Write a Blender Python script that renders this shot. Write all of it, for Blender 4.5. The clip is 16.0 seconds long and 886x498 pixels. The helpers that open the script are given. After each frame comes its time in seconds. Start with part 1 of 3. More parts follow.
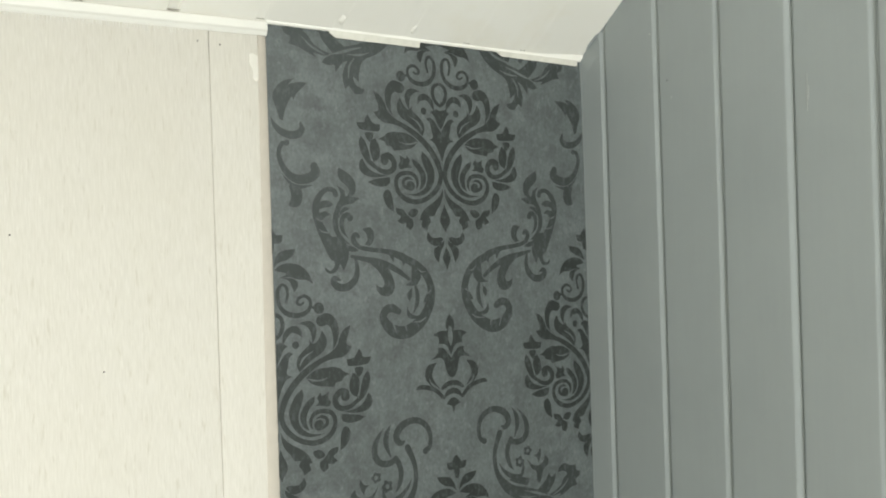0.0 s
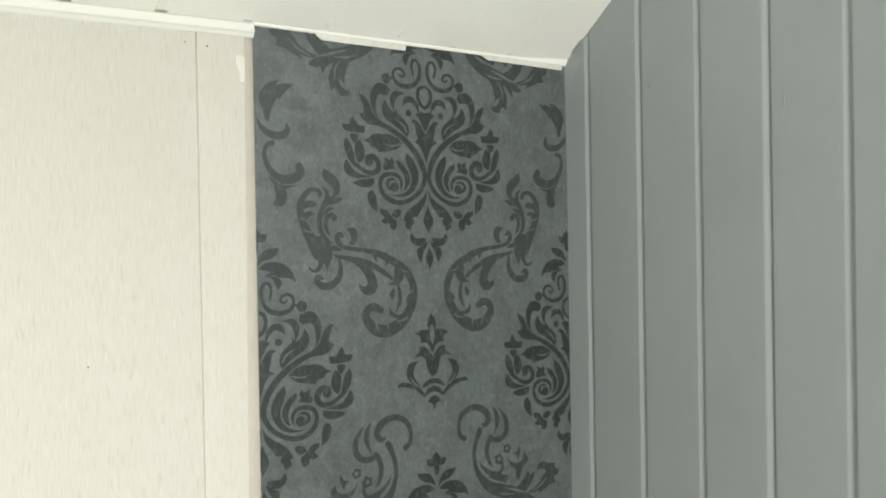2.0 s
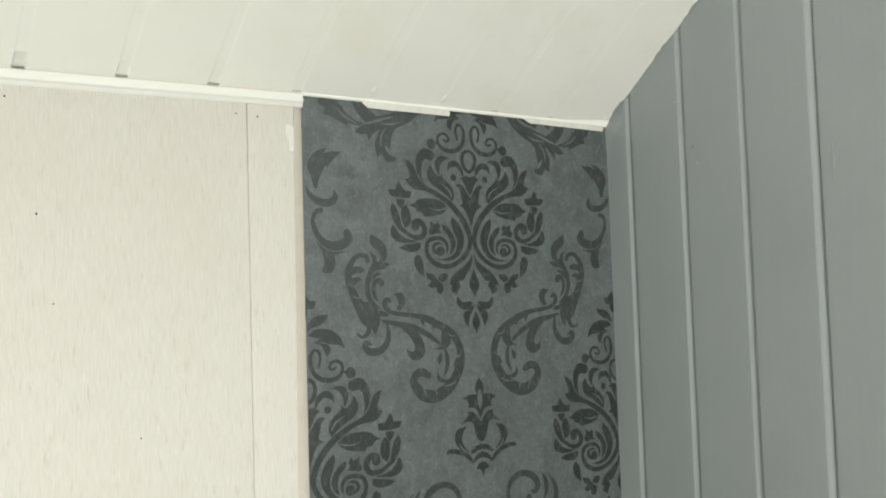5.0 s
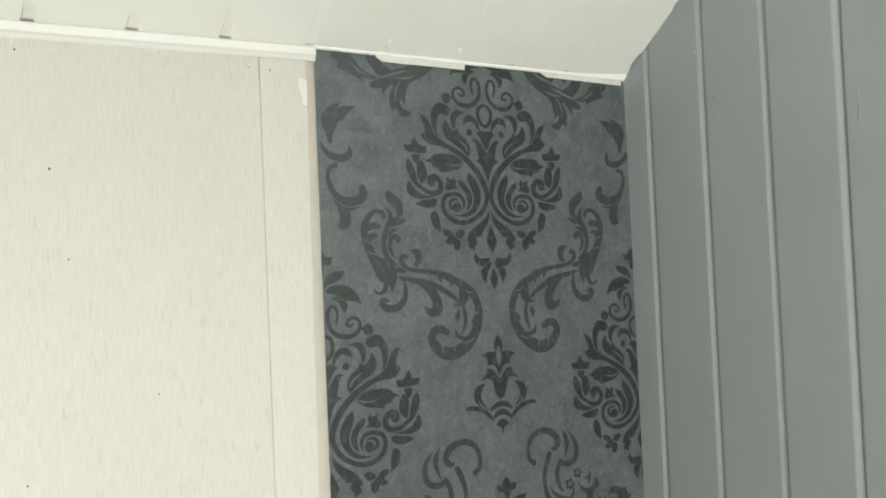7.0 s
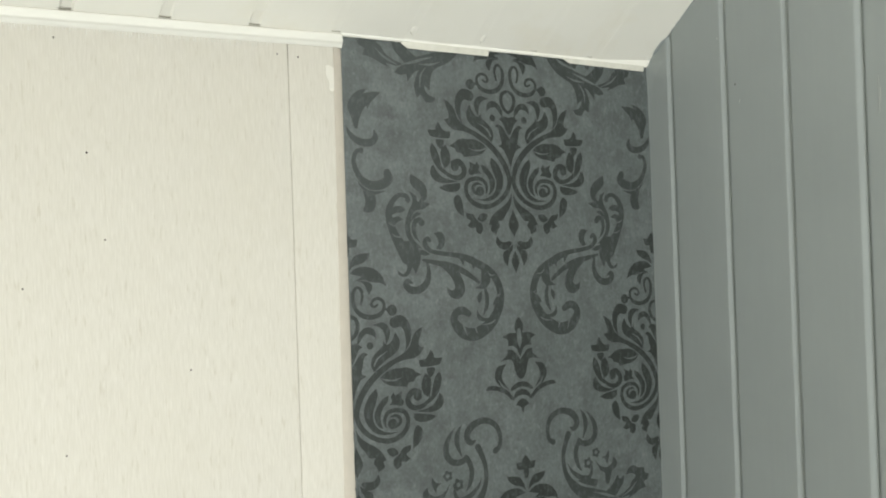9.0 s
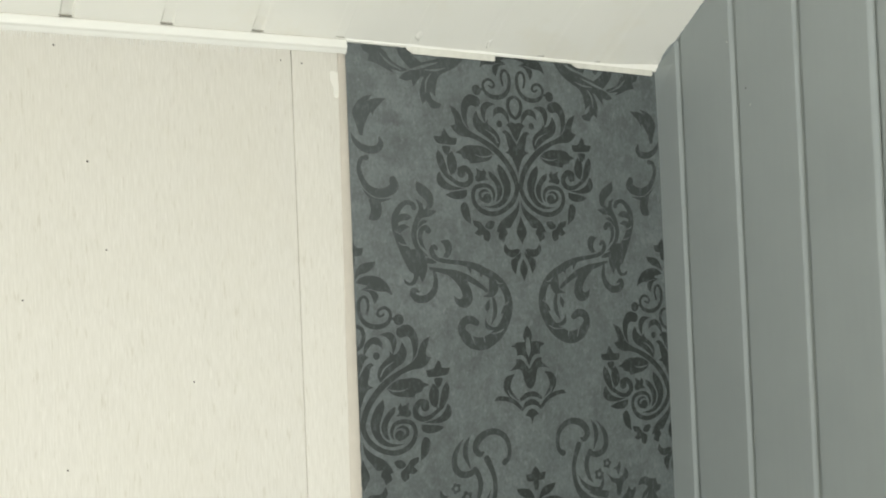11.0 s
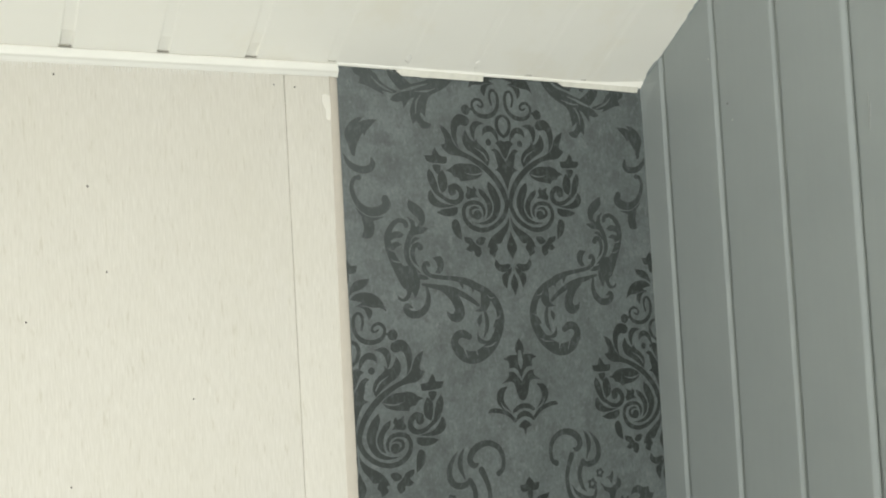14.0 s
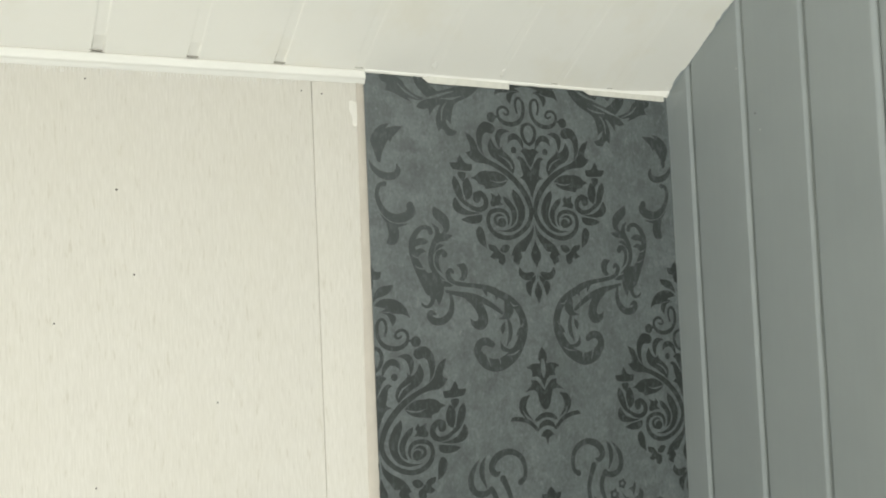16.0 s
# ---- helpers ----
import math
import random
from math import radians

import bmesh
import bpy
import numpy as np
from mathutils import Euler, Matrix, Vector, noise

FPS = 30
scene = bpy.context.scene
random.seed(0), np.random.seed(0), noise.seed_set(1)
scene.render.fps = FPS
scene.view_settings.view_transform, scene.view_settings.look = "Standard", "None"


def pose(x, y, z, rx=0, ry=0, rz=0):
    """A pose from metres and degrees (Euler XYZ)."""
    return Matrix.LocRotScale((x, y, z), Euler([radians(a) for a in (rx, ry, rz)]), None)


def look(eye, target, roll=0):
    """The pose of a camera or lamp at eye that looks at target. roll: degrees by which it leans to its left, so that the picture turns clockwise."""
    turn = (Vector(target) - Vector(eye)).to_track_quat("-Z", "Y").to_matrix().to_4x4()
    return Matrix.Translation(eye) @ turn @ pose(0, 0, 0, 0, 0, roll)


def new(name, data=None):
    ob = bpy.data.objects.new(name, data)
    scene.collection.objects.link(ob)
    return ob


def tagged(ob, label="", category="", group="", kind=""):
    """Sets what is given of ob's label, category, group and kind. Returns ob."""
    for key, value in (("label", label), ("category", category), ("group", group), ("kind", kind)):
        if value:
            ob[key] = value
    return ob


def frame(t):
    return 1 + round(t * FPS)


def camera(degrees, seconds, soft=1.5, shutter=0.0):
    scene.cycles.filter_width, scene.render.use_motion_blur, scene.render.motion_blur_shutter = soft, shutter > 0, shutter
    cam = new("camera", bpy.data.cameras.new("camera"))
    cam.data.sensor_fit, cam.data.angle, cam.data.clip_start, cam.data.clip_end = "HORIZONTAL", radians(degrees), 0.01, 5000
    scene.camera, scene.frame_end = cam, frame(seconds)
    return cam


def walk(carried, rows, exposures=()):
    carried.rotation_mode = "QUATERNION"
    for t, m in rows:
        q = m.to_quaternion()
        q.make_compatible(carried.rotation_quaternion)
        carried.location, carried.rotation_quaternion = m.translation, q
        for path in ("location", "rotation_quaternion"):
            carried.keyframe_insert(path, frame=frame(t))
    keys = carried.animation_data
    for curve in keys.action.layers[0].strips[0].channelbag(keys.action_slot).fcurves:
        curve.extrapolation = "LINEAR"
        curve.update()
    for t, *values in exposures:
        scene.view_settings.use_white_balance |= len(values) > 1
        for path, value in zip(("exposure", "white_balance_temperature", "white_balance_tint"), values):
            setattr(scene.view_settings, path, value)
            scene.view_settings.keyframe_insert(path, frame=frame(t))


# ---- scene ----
# ---- camera ----
cam = camera(53.60, 16.0, soft=1.9)
# seconds, x, y, z, yaw, pitch, lean
ROWS = [
    (0.0, -0.9870, -1.0433, 1.6385, -34.140, -0.272, -1.811),
    (0.5, -0.9837, -1.0394, 1.6278, -34.475, -1.340, -1.670),
    (1.0, -0.9752, -1.0352, 1.5985, -34.629, -3.615, -1.225),
    (1.5, -0.9820, -1.0477, 1.5877, -35.015, -2.915, -0.598),
    (2.0, -0.9849, -1.0687, 1.6468, -34.539, -0.638, -1.003),
    (2.5, -0.9964, -1.0632, 1.6612, -34.568, 1.658, -0.833),
    (3.0, -0.9974, -1.0489, 1.6675, -34.702, 2.313, -1.127),
    (3.5, -1.0116, -1.0435, 1.6657, -34.900, 2.875, -1.450),
    (4.0, -1.0101, -1.0530, 1.6702, -34.251, 2.953, -1.493),
    (6.5, -1.0073, -1.0374, 1.6365, -32.014, 2.605, -2.358),
    (7.0, -1.0029, -1.0348, 1.6337, -31.938, 1.419, -2.473),
    (7.5, -1.0004, -1.0401, 1.6332, -31.740, 0.204, -2.521),
    (8.0, -1.0081, -1.0469, 1.6300, -31.403, -0.234, -2.564),
    (8.5, -1.0137, -1.0580, 1.6308, -30.992, -0.023, -2.412),
    (9.0, -1.0135, -1.0608, 1.6347, -30.203, 0.306, -1.992),
    (11.5, -1.0030, -1.0420, 1.6342, -29.779, 0.960, -2.380),
    (12.0, -1.0088, -1.0491, 1.6365, -29.850, 1.032, -2.533),
    (12.5, -1.0079, -1.0559, 1.6333, -29.761, 1.301, -2.730),
    (13.0, -1.0045, -1.0624, 1.6327, -29.934, 1.415, -2.969),
    (13.5, -1.0074, -1.0724, 1.6368, -30.012, 1.387, -3.127),
    (14.0, -1.0117, -1.0738, 1.6377, -29.974, 1.726, -3.238),
    (14.5, -1.0110, -1.0727, 1.6363, -29.806, 2.085, -2.743),
    (15.0, -1.0091, -1.0659, 1.6327, -29.315, 2.252, -1.790),
    (15.5, -1.0077, -1.0702, 1.6347, -28.767, 2.308, -1.975),
    (16.0, -1.0160, -1.0711, 1.6360, -28.655, 2.350, -2.521),
]
walk(cam, [(t, pose(x, y, z, 90 + pitch, 0, yaw) @ pose(0, 0, 0, 0, 0, lean)) for t, x, y, z, yaw, pitch, lean in ROWS],
     exposures=[(0.0, 0.09), (2.5, 0.05), (3.5, -0.02), (6.5, 0.0), (9.0, -0.01), (12.0, -0.04), (16.0, -0.06)])

# ---- plan ----
EAVE = 1.926                 # height of the papered wall under the sloping ceiling, at the corner
FALL = 0.0005               # the ceiling line drops towards the panelled part
FALL_WEST = 0.018
LIFT = 0.0050               # the last ceiling board rises towards the boarded wall
FALL_SOUTH = 0.30           # the unseen far slope is made shallower, leaving height for the window
RISE = 0.704                # slope of the ceiling
SKEW = 0.0250               # the boarded wall is a little out of square
EDGE = -0.545               # end of the cream panelling
SEAM = -0.617               # joint between the two cream panels
PANEL = 0.0045              # thickness of the cream panels
PAPER_TOP = 1.9258          # level top of the paper; white filler closes the wedge up to the ceiling
BOARD, FIRST = 0.11077, 0.0536
WEST, SOUTH, RIDGE = -3.4, -4.4, -2.1

def eave(x):
    """Height of the ceiling line on the papered wall: it flattens over the panelling."""
    return EAVE + FALL * max(x, -0.545) + FALL_WEST * min(x + 0.545, 0) + LIFT * max(0.0, min(1.0, (x + 0.10) / 0.10))


def roof(x, y):
    """Height of the sloping ceiling."""
    return eave(x) - RISE * max(y, RIDGE) + FALL_SOUTH * min(y - RIDGE, 0)


# ---- world and light ----
world = bpy.data.worlds.new("sky")
scene.world = world
world.use_nodes = True
sky = world.node_tree.nodes.new("ShaderNodeTexSky")
sky.sky_type, sky.sun_disc, sky.sun_elevation, sky.sun_rotation = "NISHITA", False, radians(40), radians(150)
world.node_tree.nodes["Background"].inputs[1].default_value = 0.12
world.node_tree.links.new(sky.outputs[0], world.node_tree.nodes["Background"].inputs[0])

def window_light(name, m, w, h, watts, color):
    lamp = bpy.data.lights.new(name, "AREA")
    lamp.shape, lamp.size, lamp.size_y, lamp.energy, lamp.color = "RECTANGLE", w, h, watts, color
    ob = new(name, lamp)
    ob.matrix_world = m
    return ob

# area lamp added in the unseen far window, for daylight from behind
window_light("assumed_daylight", look((-1.6, SOUTH + 0.02, 1.8), (-1.6, 0.0, 1.8)), 1.6, 1.1, 139, (0.974, 0.985, 0.958))

# ---- materials ----
def material(name, rough=0.6, spec=0.4):
    m = bpy.data.materials.new(name)
    m.use_nodes = True
    b = m.node_tree.nodes["Principled BSDF"]
    b.inputs["Roughness"].default_value = rough
    b.inputs["Specular IOR Level"].default_value = spec
    return m, m.node_tree.nodes, m.node_tree.links, b


def field(nodes, links, scale, stretch=(1, 1, 1), detail=4.0, rough=0.6, shift=(0, 0, 0)):
    """Noise in world metres, stretched."""
    geo = nodes.new("ShaderNodeNewGeometry")
    mp = nodes.new("ShaderNodeMapping")
    mp.inputs["Scale"].default_value, mp.inputs["Location"].default_value = stretch, shift
    n = nodes.new("ShaderNodeTexNoise")
    n.inputs["Scale"].default_value, n.inputs["Detail"].default_value, n.inputs["Roughness"].default_value = scale, detail, rough
    links.new(geo.outputs["Position"], mp.inputs[0])
    links.new(mp.outputs[0], n.inputs["Vector"])
    return n.outputs[0]


def ramp(nodes, links, value, *stops):
    r = nodes.new("ShaderNodeValToRGB")
    while len(r.color_ramp.elements) < len(stops):
        r.color_ramp.elements.new(0.5)
    for e, (p, c) in zip(r.color_ramp.elements, stops):
        e.position, e.color = p, (*((c, c, c) if isinstance(c, (int, float)) else c), 1)
    links.new(value, r.inputs[0])
    return r.outputs[0]


def blend(nodes, links, a, b, fac, mode="MIX"):
    n = nodes.new("ShaderNodeMix")
    n.data_type, n.blend_type = "RGBA", mode
    for socket, v in ((n.inputs[0], fac), (n.inputs[6], a), (n.inputs[7], b)):
        if isinstance(v, bpy.types.NodeSocket):
            links.new(v, socket)
        else:
            socket.default_value = v if isinstance(v, (int, float)) else (*v, 1)
    return n.outputs[2]


def relief(nodes, links, bsdf, height, strength, distance=0.001):
    b = nodes.new("ShaderNodeBump")
    b.inputs["Strength"].default_value, b.inputs["Distance"].default_value = strength, distance
    links.new(height, b.inputs["Height"])
    links.new(b.outputs[0], bsdf.inputs["Normal"])


def paper_material():
    m, n, l, b = material("wallpaper_ground", 0.52, 1.0)
    cloud = field(n, l, 11, detail=8, rough=0.68)
    fine = field(n, l, 210, (1, 1, 0.8), 4, 0.75)
    spot = field(n, l, 22, (1.1, 1, 0.9), 10, 0.76, (3, 1, 2))
    smudge = field(n, l, 48, detail=7, rough=0.76, shift=(5, 8, 1))
    rub = field(n, l, 85, (1.1, 1, 0.8), 5, 0.7, (4, 2, 7))
    base = ramp(n, l, cloud, (0.34, (0.056, 0.069, 0.067)), (0.5, (0.077, 0.093, 0.091)), (0.66, (0.098, 0.115, 0.113)))
    base = blend(n, l, base, (0.030, 0.038, 0.037), ramp(n, l, spot, (0.48, 0.0), (0.53, 0.28), (0.60, 0.62)))
    base = blend(n, l, base, (0.038, 0.046, 0.045), ramp(n, l, smudge, (0.53, 0.0), (0.62, 0.65)))
    base = blend(n, l, base, (0.150, 0.168, 0.166), ramp(n, l, rub, (0.53, 0.0), (0.64, 0.40)))
    base = blend(n, l, base, ramp(n, l, fine, (0.34, 0.26), (0.66, 0.76)), 0.5, "OVERLAY")
    l.new(base, b.inputs["Base Color"])
    relief(n, l, b, fine, 0.12, 0.0006)
    return m


def print_material(name, dark, light, wear):
    m, n, l, b = material(name, 0.5, 0.42)
    cloud = field(n, l, 38, detail=5, rough=0.7)
    rub = field(n, l, 120, (1, 1, 0.55), 6, 0.75, (1, 5, 2))
    base = ramp(n, l, cloud, (0.3, dark), (0.7, light))
    base = blend(n, l, base, (0.085, 0.098, 0.095), ramp(n, l, rub, (0.51, 0.0), (0.62, wear)))
    # sheen painted into the print: paler towards the panelling and upwards, unevenly
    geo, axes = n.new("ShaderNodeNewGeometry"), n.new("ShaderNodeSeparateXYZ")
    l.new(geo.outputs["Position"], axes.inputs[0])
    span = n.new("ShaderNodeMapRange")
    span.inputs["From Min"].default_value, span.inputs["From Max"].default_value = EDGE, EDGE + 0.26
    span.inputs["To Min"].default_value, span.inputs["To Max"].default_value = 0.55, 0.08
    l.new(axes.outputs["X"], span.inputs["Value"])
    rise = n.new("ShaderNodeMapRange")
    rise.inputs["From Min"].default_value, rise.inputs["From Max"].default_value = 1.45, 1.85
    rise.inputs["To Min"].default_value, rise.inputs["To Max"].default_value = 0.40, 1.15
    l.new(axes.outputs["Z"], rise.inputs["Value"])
    sheen = blend(n, l, span.outputs[0], rise.outputs[0], 1.0, "MULTIPLY")
    sheen = blend(n, l, sheen, ramp(n, l, field(n, l, 16, detail=5, rough=0.7, shift=(9, 2, 3)), (0.3, 0.55), (0.7, 1.0)), 1.0, "MULTIPLY")
    base = blend(n, l, base, (0.084, 0.097, 0.094), sheen)
    l.new(base, b.inputs["Base Color"])
    return m


def cream_material():
    m, n, l, b = material("cream_vinyl", 0.65, 0.2)
    thread = field(n, l, 620, (1, 1, 0.07), 3, 0.6)
    slub = field(n, l, 270, (1, 1, 0.13), 3, 0.6, (2, 0, 4))
    pale = field(n, l, 430, (1, 1, 0.11), 2, 0.6, (7, 0, 1))
    stain = field(n, l, 7, (1, 1, 0.6), 4, 0.6)
    base = ramp(n, l, thread, (0.3, (0.618, 0.594, 0.530)), (0.5, (0.660, 0.636, 0.574)), (0.7, (0.694, 0.671, 0.611)))
    base = blend(n, l, base, (0.50, 0.465, 0.38), ramp(n, l, slub, (0.61, 0.0), (0.72, 0.45)))
    base = blend(n, l, base, (0.78, 0.76, 0.70), ramp(n, l, pale, (0.58, 0.0), (0.70, 0.28)))
    base = blend(n, l, base, (0.632, 0.604, 0.522), ramp(n, l, stain, (0.42, 0.0), (0.72, 0.35)))
    l.new(base, b.inputs["Base Color"])
    relief(n, l, b, thread, 0.2, 0.0005)
    return m


def paint_material(name, low, high, rough, brush=0.10, stretch=(1, 1, 0.06), aged=None):
    """Brushed house paint: long faint strokes and larger patches."""
    m, n, l, b = material(name, rough, 0.45)
    stroke = field(n, l, 160, stretch, 4, 0.6)
    patch = field(n, l, 6, detail=4, rough=0.6)
    speck = field(n, l, 420, detail=2)
    base = ramp(n, l, patch, (0.3, low), (0.7, high))
    if aged:
        base = blend(n, l, base, aged, ramp(n, l, field(n, l, 9, detail=6, rough=0.65, shift=(2, 6, 4)), (0.50, 0.0), (0.68, 0.6)))
    base = blend(n, l, base, ramp(n, l, stroke, (0.3, 0.44), (0.7, 0.56)), 0.09, "OVERLAY")
    l.new(base, b.inputs["Base Color"])
    l.new(ramp(n, l, patch, (0.3, rough - 0.06), (0.7, rough + 0.08)), b.inputs["Roughness"])
    relief(n, l, b, blend(n, l, stroke, speck, 0.25), brush, 0.0006)
    return m


def plain_material(name, color, rough, grain=60, amount=0.12):
    m, n, l, b = material(name, rough)
    f = field(n, l, grain)
    l.new(ramp(n, l, f, (0.3, tuple(c * (1 - amount) for c in color)), (0.7, tuple(min(1, c * (1 + amount)) for c in color))), b.inputs["Base Color"])
    return m


PAPER = paper_material()
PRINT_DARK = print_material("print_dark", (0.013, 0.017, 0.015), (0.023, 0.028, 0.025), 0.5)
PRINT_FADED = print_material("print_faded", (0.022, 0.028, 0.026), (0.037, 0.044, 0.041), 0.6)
CREAM = cream_material()
GREY = paint_material("grey_wall_paint", (0.298, 0.331, 0.331), (0.323, 0.358, 0.357), 0.42, 0.06)
WHITE = paint_material("white_ceiling_paint", (0.86, 0.852, 0.788), (0.885, 0.878, 0.815), 0.45, 0.10, (1, 0.06, 0.06), (0.84, 0.815, 0.715))
TRIM = paint_material("white_trim_gloss", (0.71, 0.705, 0.650), (0.75, 0.745, 0.690), 0.40, 0.06, (0.06, 1, 1))
CAULK = plain_material("dried_filler", (0.64, 0.63, 0.56), 0.4, 90, 0.08)
SMEAR = plain_material("glossy_filler", (0.68, 0.66, 0.595), 0.4, 60, 0.05)
PLASTER = plain_material("pale_plaster", (0.52, 0.52, 0.49), 0.8, 12, 0.06)
FLOOR = plain_material("floor_boards", (0.36, 0.34, 0.30), 0.5, 8, 0.2)
NAIL = plain_material("rusty_nail", (0.10, 0.085, 0.075), 0.6, 300)
EDGING = plain_material("aged_shaded_edging", (0.575, 0.530, 0.460), 0.55, 60, 0.04)
SCUFF = plain_material("scuffed_grey", (0.46, 0.48, 0.47), 0.5, 200)
SHADE = plain_material("gap_shade", (0.36, 0.34, 0.29), 0.8, 200)
GAP = plain_material("dark_gap", (0.48, 0.45, 0.39), 0.8, 200)
FRAME = plain_material("window_paint", (0.75, 0.75, 0.72), 0.4, 20, 0.04)
GLASS, _n, _l, _b = material("window_glass", 0.02)
_b.inputs["Transmission Weight"].default_value = 1.0


# ---- building helpers ----
def mesh_of(bm, mat, name):
    me = bpy.data.meshes.new(name)
    bmesh.ops.recalc_face_normals(bm, faces=bm.faces)
    bm.to_mesh(me)
    bm.free()
    me.materials.append(mat)
    return me


def thing(name, bm, mat, label="", category="", kind="", group=""):
    return tagged(new(name, mesh_of(bm, mat, name)), label, category, group, kind)


def part(name, bm, mat, parent, label=""):
    ob = tagged(new(name, mesh_of(bm, mat, name)), label)
    ob.parent = parent
    return ob


def prism(bm, outline, place):
    """Extrudes a closed outline: place(point, end) gives the corner at end 0 or 1."""
    rings = [[bm.verts.new(place(p, e)) for p in outline] for e in (0, 1)]
    count = len(outline)
    for i in range(count):
        j = (i + 1) % count
        bm.faces.new((rings[0][i], rings[0][j], rings[1][j], rings[1][i]))
    bm.faces.new(rings[0][::-1])
    bm.faces.new(rings[1])
    return bm


def slab(bm, x0, x1, y0, y1, z0, z1, bevel=0.0):
    made = bmesh.ops.create_cube(bm, size=1)["verts"]
    for v in made:
        v.co = Vector((x0 if v.co.x < 0 else x1, y0 if v.co.y < 0 else y1, z0 if v.co.z < 0 else z1))
    if bevel:
        edges = list({e for v in made for e in v.link_edges})
        bmesh.ops.bevel(bm, geom=edges, offset=bevel, segments=2, affect="EDGES", clamp_overlap=True)
    return bm


def smooth(ob):
    for p in ob.data.polygons:
        p.use_smooth = True
    return ob


# ---- large structure ----
# The papered wall, behind paper and panels
wall_north = thing("wall_north", prism(bmesh.new(), [(WEST - 0.12, 0), (0.14, 0), (0.14, EAVE - 0.02), (-0.545, eave(-0.545) - 0.02), (WEST - 0.12, eave(WEST) - 0.02)],
                   lambda p, e: (p[0], 0.003 + 0.12 * e, p[1])), PLASTER, "plain plastered wall behind paper and panels", "wall", "structure")

# The boarded wall: a backing and upright boards with a hollow groove between them
def east(d, depth, z):
    """A point of the boarded wall: d metres from the corner, depth into the wall."""
    return (-SKEW * d + depth, -d - SKEW * depth, z)


def groove_profile(width, deep, gap):
    """A board seen end on, (along, depth): a short steep edge at its start, a long eased one at its end."""
    steep, ease, pts = 0.36 * gap, 0.64 * gap, []
    for i in range(5):
        t = i / 4
        pts.append((steep * t, deep * (1 - math.sin(math.pi / 2 * t) ** 0.8)))
    for i in range(9):
        t = i / 8
        pts.append((width - ease * (1 - t), deep * (0.5 - 0.5 * math.cos(math.pi * t)) if t < 1 else deep))
    return pts


length = -SOUTH
wall_east = thing("wall_east", prism(bmesh.new(), [(-0.12, 0), (length + 0.2, 0), (length + 0.2, roof(0, SOUTH - 0.2) + 0.05), (-RIDGE, roof(0, RIDGE) + 0.1), (-0.12, EAVE - 0.14)],
                  lambda p, e: east(p[0], 0.014 + 0.12 * e, p[1])), GREY, "grey painted boarded wall", "wall", "structure")
for k in range(-1, 37):
    d0 = FIRST + k * BOARD
    d1 = d0 + BOARD
    if k == -1:
        d0 = -0.004
    w = d1 - d0
    outline = groove_profile(w, 0.0035, 0.0165)
    if k == -1:
        outline = [(0, 0)] + [p for p in outline if p[0] > w / 2]
    outline = [(d0 + a, b) for a, b in outline] + [(d1, 0.014), (d0, 0.014)]
    bm = bmesh.new()
    jig = 0.0006 * math.sin(k * 2.7)
    rings = [[bm.verts.new(east(a, b + jig, 0.0 if e == 0 else roof(0, -a) + 0.004)) for a, b in outline] for e in (0, 1)]
    for i in range(len(outline)):
        j = (i + 1) % len(outline)
        f = bm.faces.new((rings[0][i], rings[0][j], rings[1][j], rings[1][i]))
    bm.faces.new(rings[0][::-1])
    bm.faces.new(rings[1])
    part("board", bm, GREY, wall_east)

# The sloping ceiling: boards run up the slope, one mesh
def overhead(x, s, depth):
    """A point of the ceiling: x along the eave, s metres of plan up the slope, depth into the roof."""
    return (x + 0.03 * s, -s + depth * 0.56, eave(x) + RISE * s + depth * 0.83)


def ceiling_board(width):
    """A ceiling board end on: the flat face between two halves of a shallow square groove, softened by paint."""
    deep = 0.0005
    return [(0.0, deep), (0.0006, 0.94 * deep), (0.0016, 0.5 * deep), (0.0026, 0.06 * deep), (0.0034, 0.0),
            (width - 0.0134, 0.0), (width - 0.0126, 0.06 * deep), (width - 0.0116, 0.5 * deep), (width - 0.0106, 0.94 * deep), (width - 0.0098, deep), (width, deep)]


CEIL_FIRST = -0.1120
bm = bmesh.new()
xs = []
for k in range(-1, 31):
    x1 = CEIL_FIRST - (k + 1) * BOARD * 0.9795
    xs = [(x1 + a, b) for a, b in ceiling_board(BOARD * 0.9795)][:-1] + xs
xs = [p for p in xs if WEST - 0.15 < p[0] < CEIL_FIRST + 0.012] + [(-0.0985, 0.0), (-0.06, 0.0), (-0.03, 0.0), (0.0, 0.0), (0.13, 0.0)]
# paint fills the grooves, all but their ends over the panelling
line = []
for s, west_end, east_end in ((-0.1, 4.5, 0.6), (0.012, 4.5, 0.6), (0.018, 3.0, 0.6), (0.024, 1.1, 0.6), (0.12, 0.9, 0.6), (-RIDGE, 0.9, 0.6)):
    line.append([bm.verts.new(overhead(x, s, b * (west_end if x < -0.6 else east_end) * (1.6 if x < -0.85 else 1.0))) for x, b in xs])
for p, q in zip(line, line[1:]):
    for i in range(len(xs) - 1):
        bm.faces.new((p[i], p[i + 1], q[i + 1], q[i]))
top = [[bm.verts.new(overhead(x, s, 0.06)) for x in (xs[0][0], xs[-1][0])] for s in (-0.1, -RIDGE)]
bm.faces.new((top[0][0], top[0][1], top[1][1], top[1][0]))
ceiling = thing("ceiling", bm, WHITE, "white painted sloping board ceiling", "ceiling", "structure")

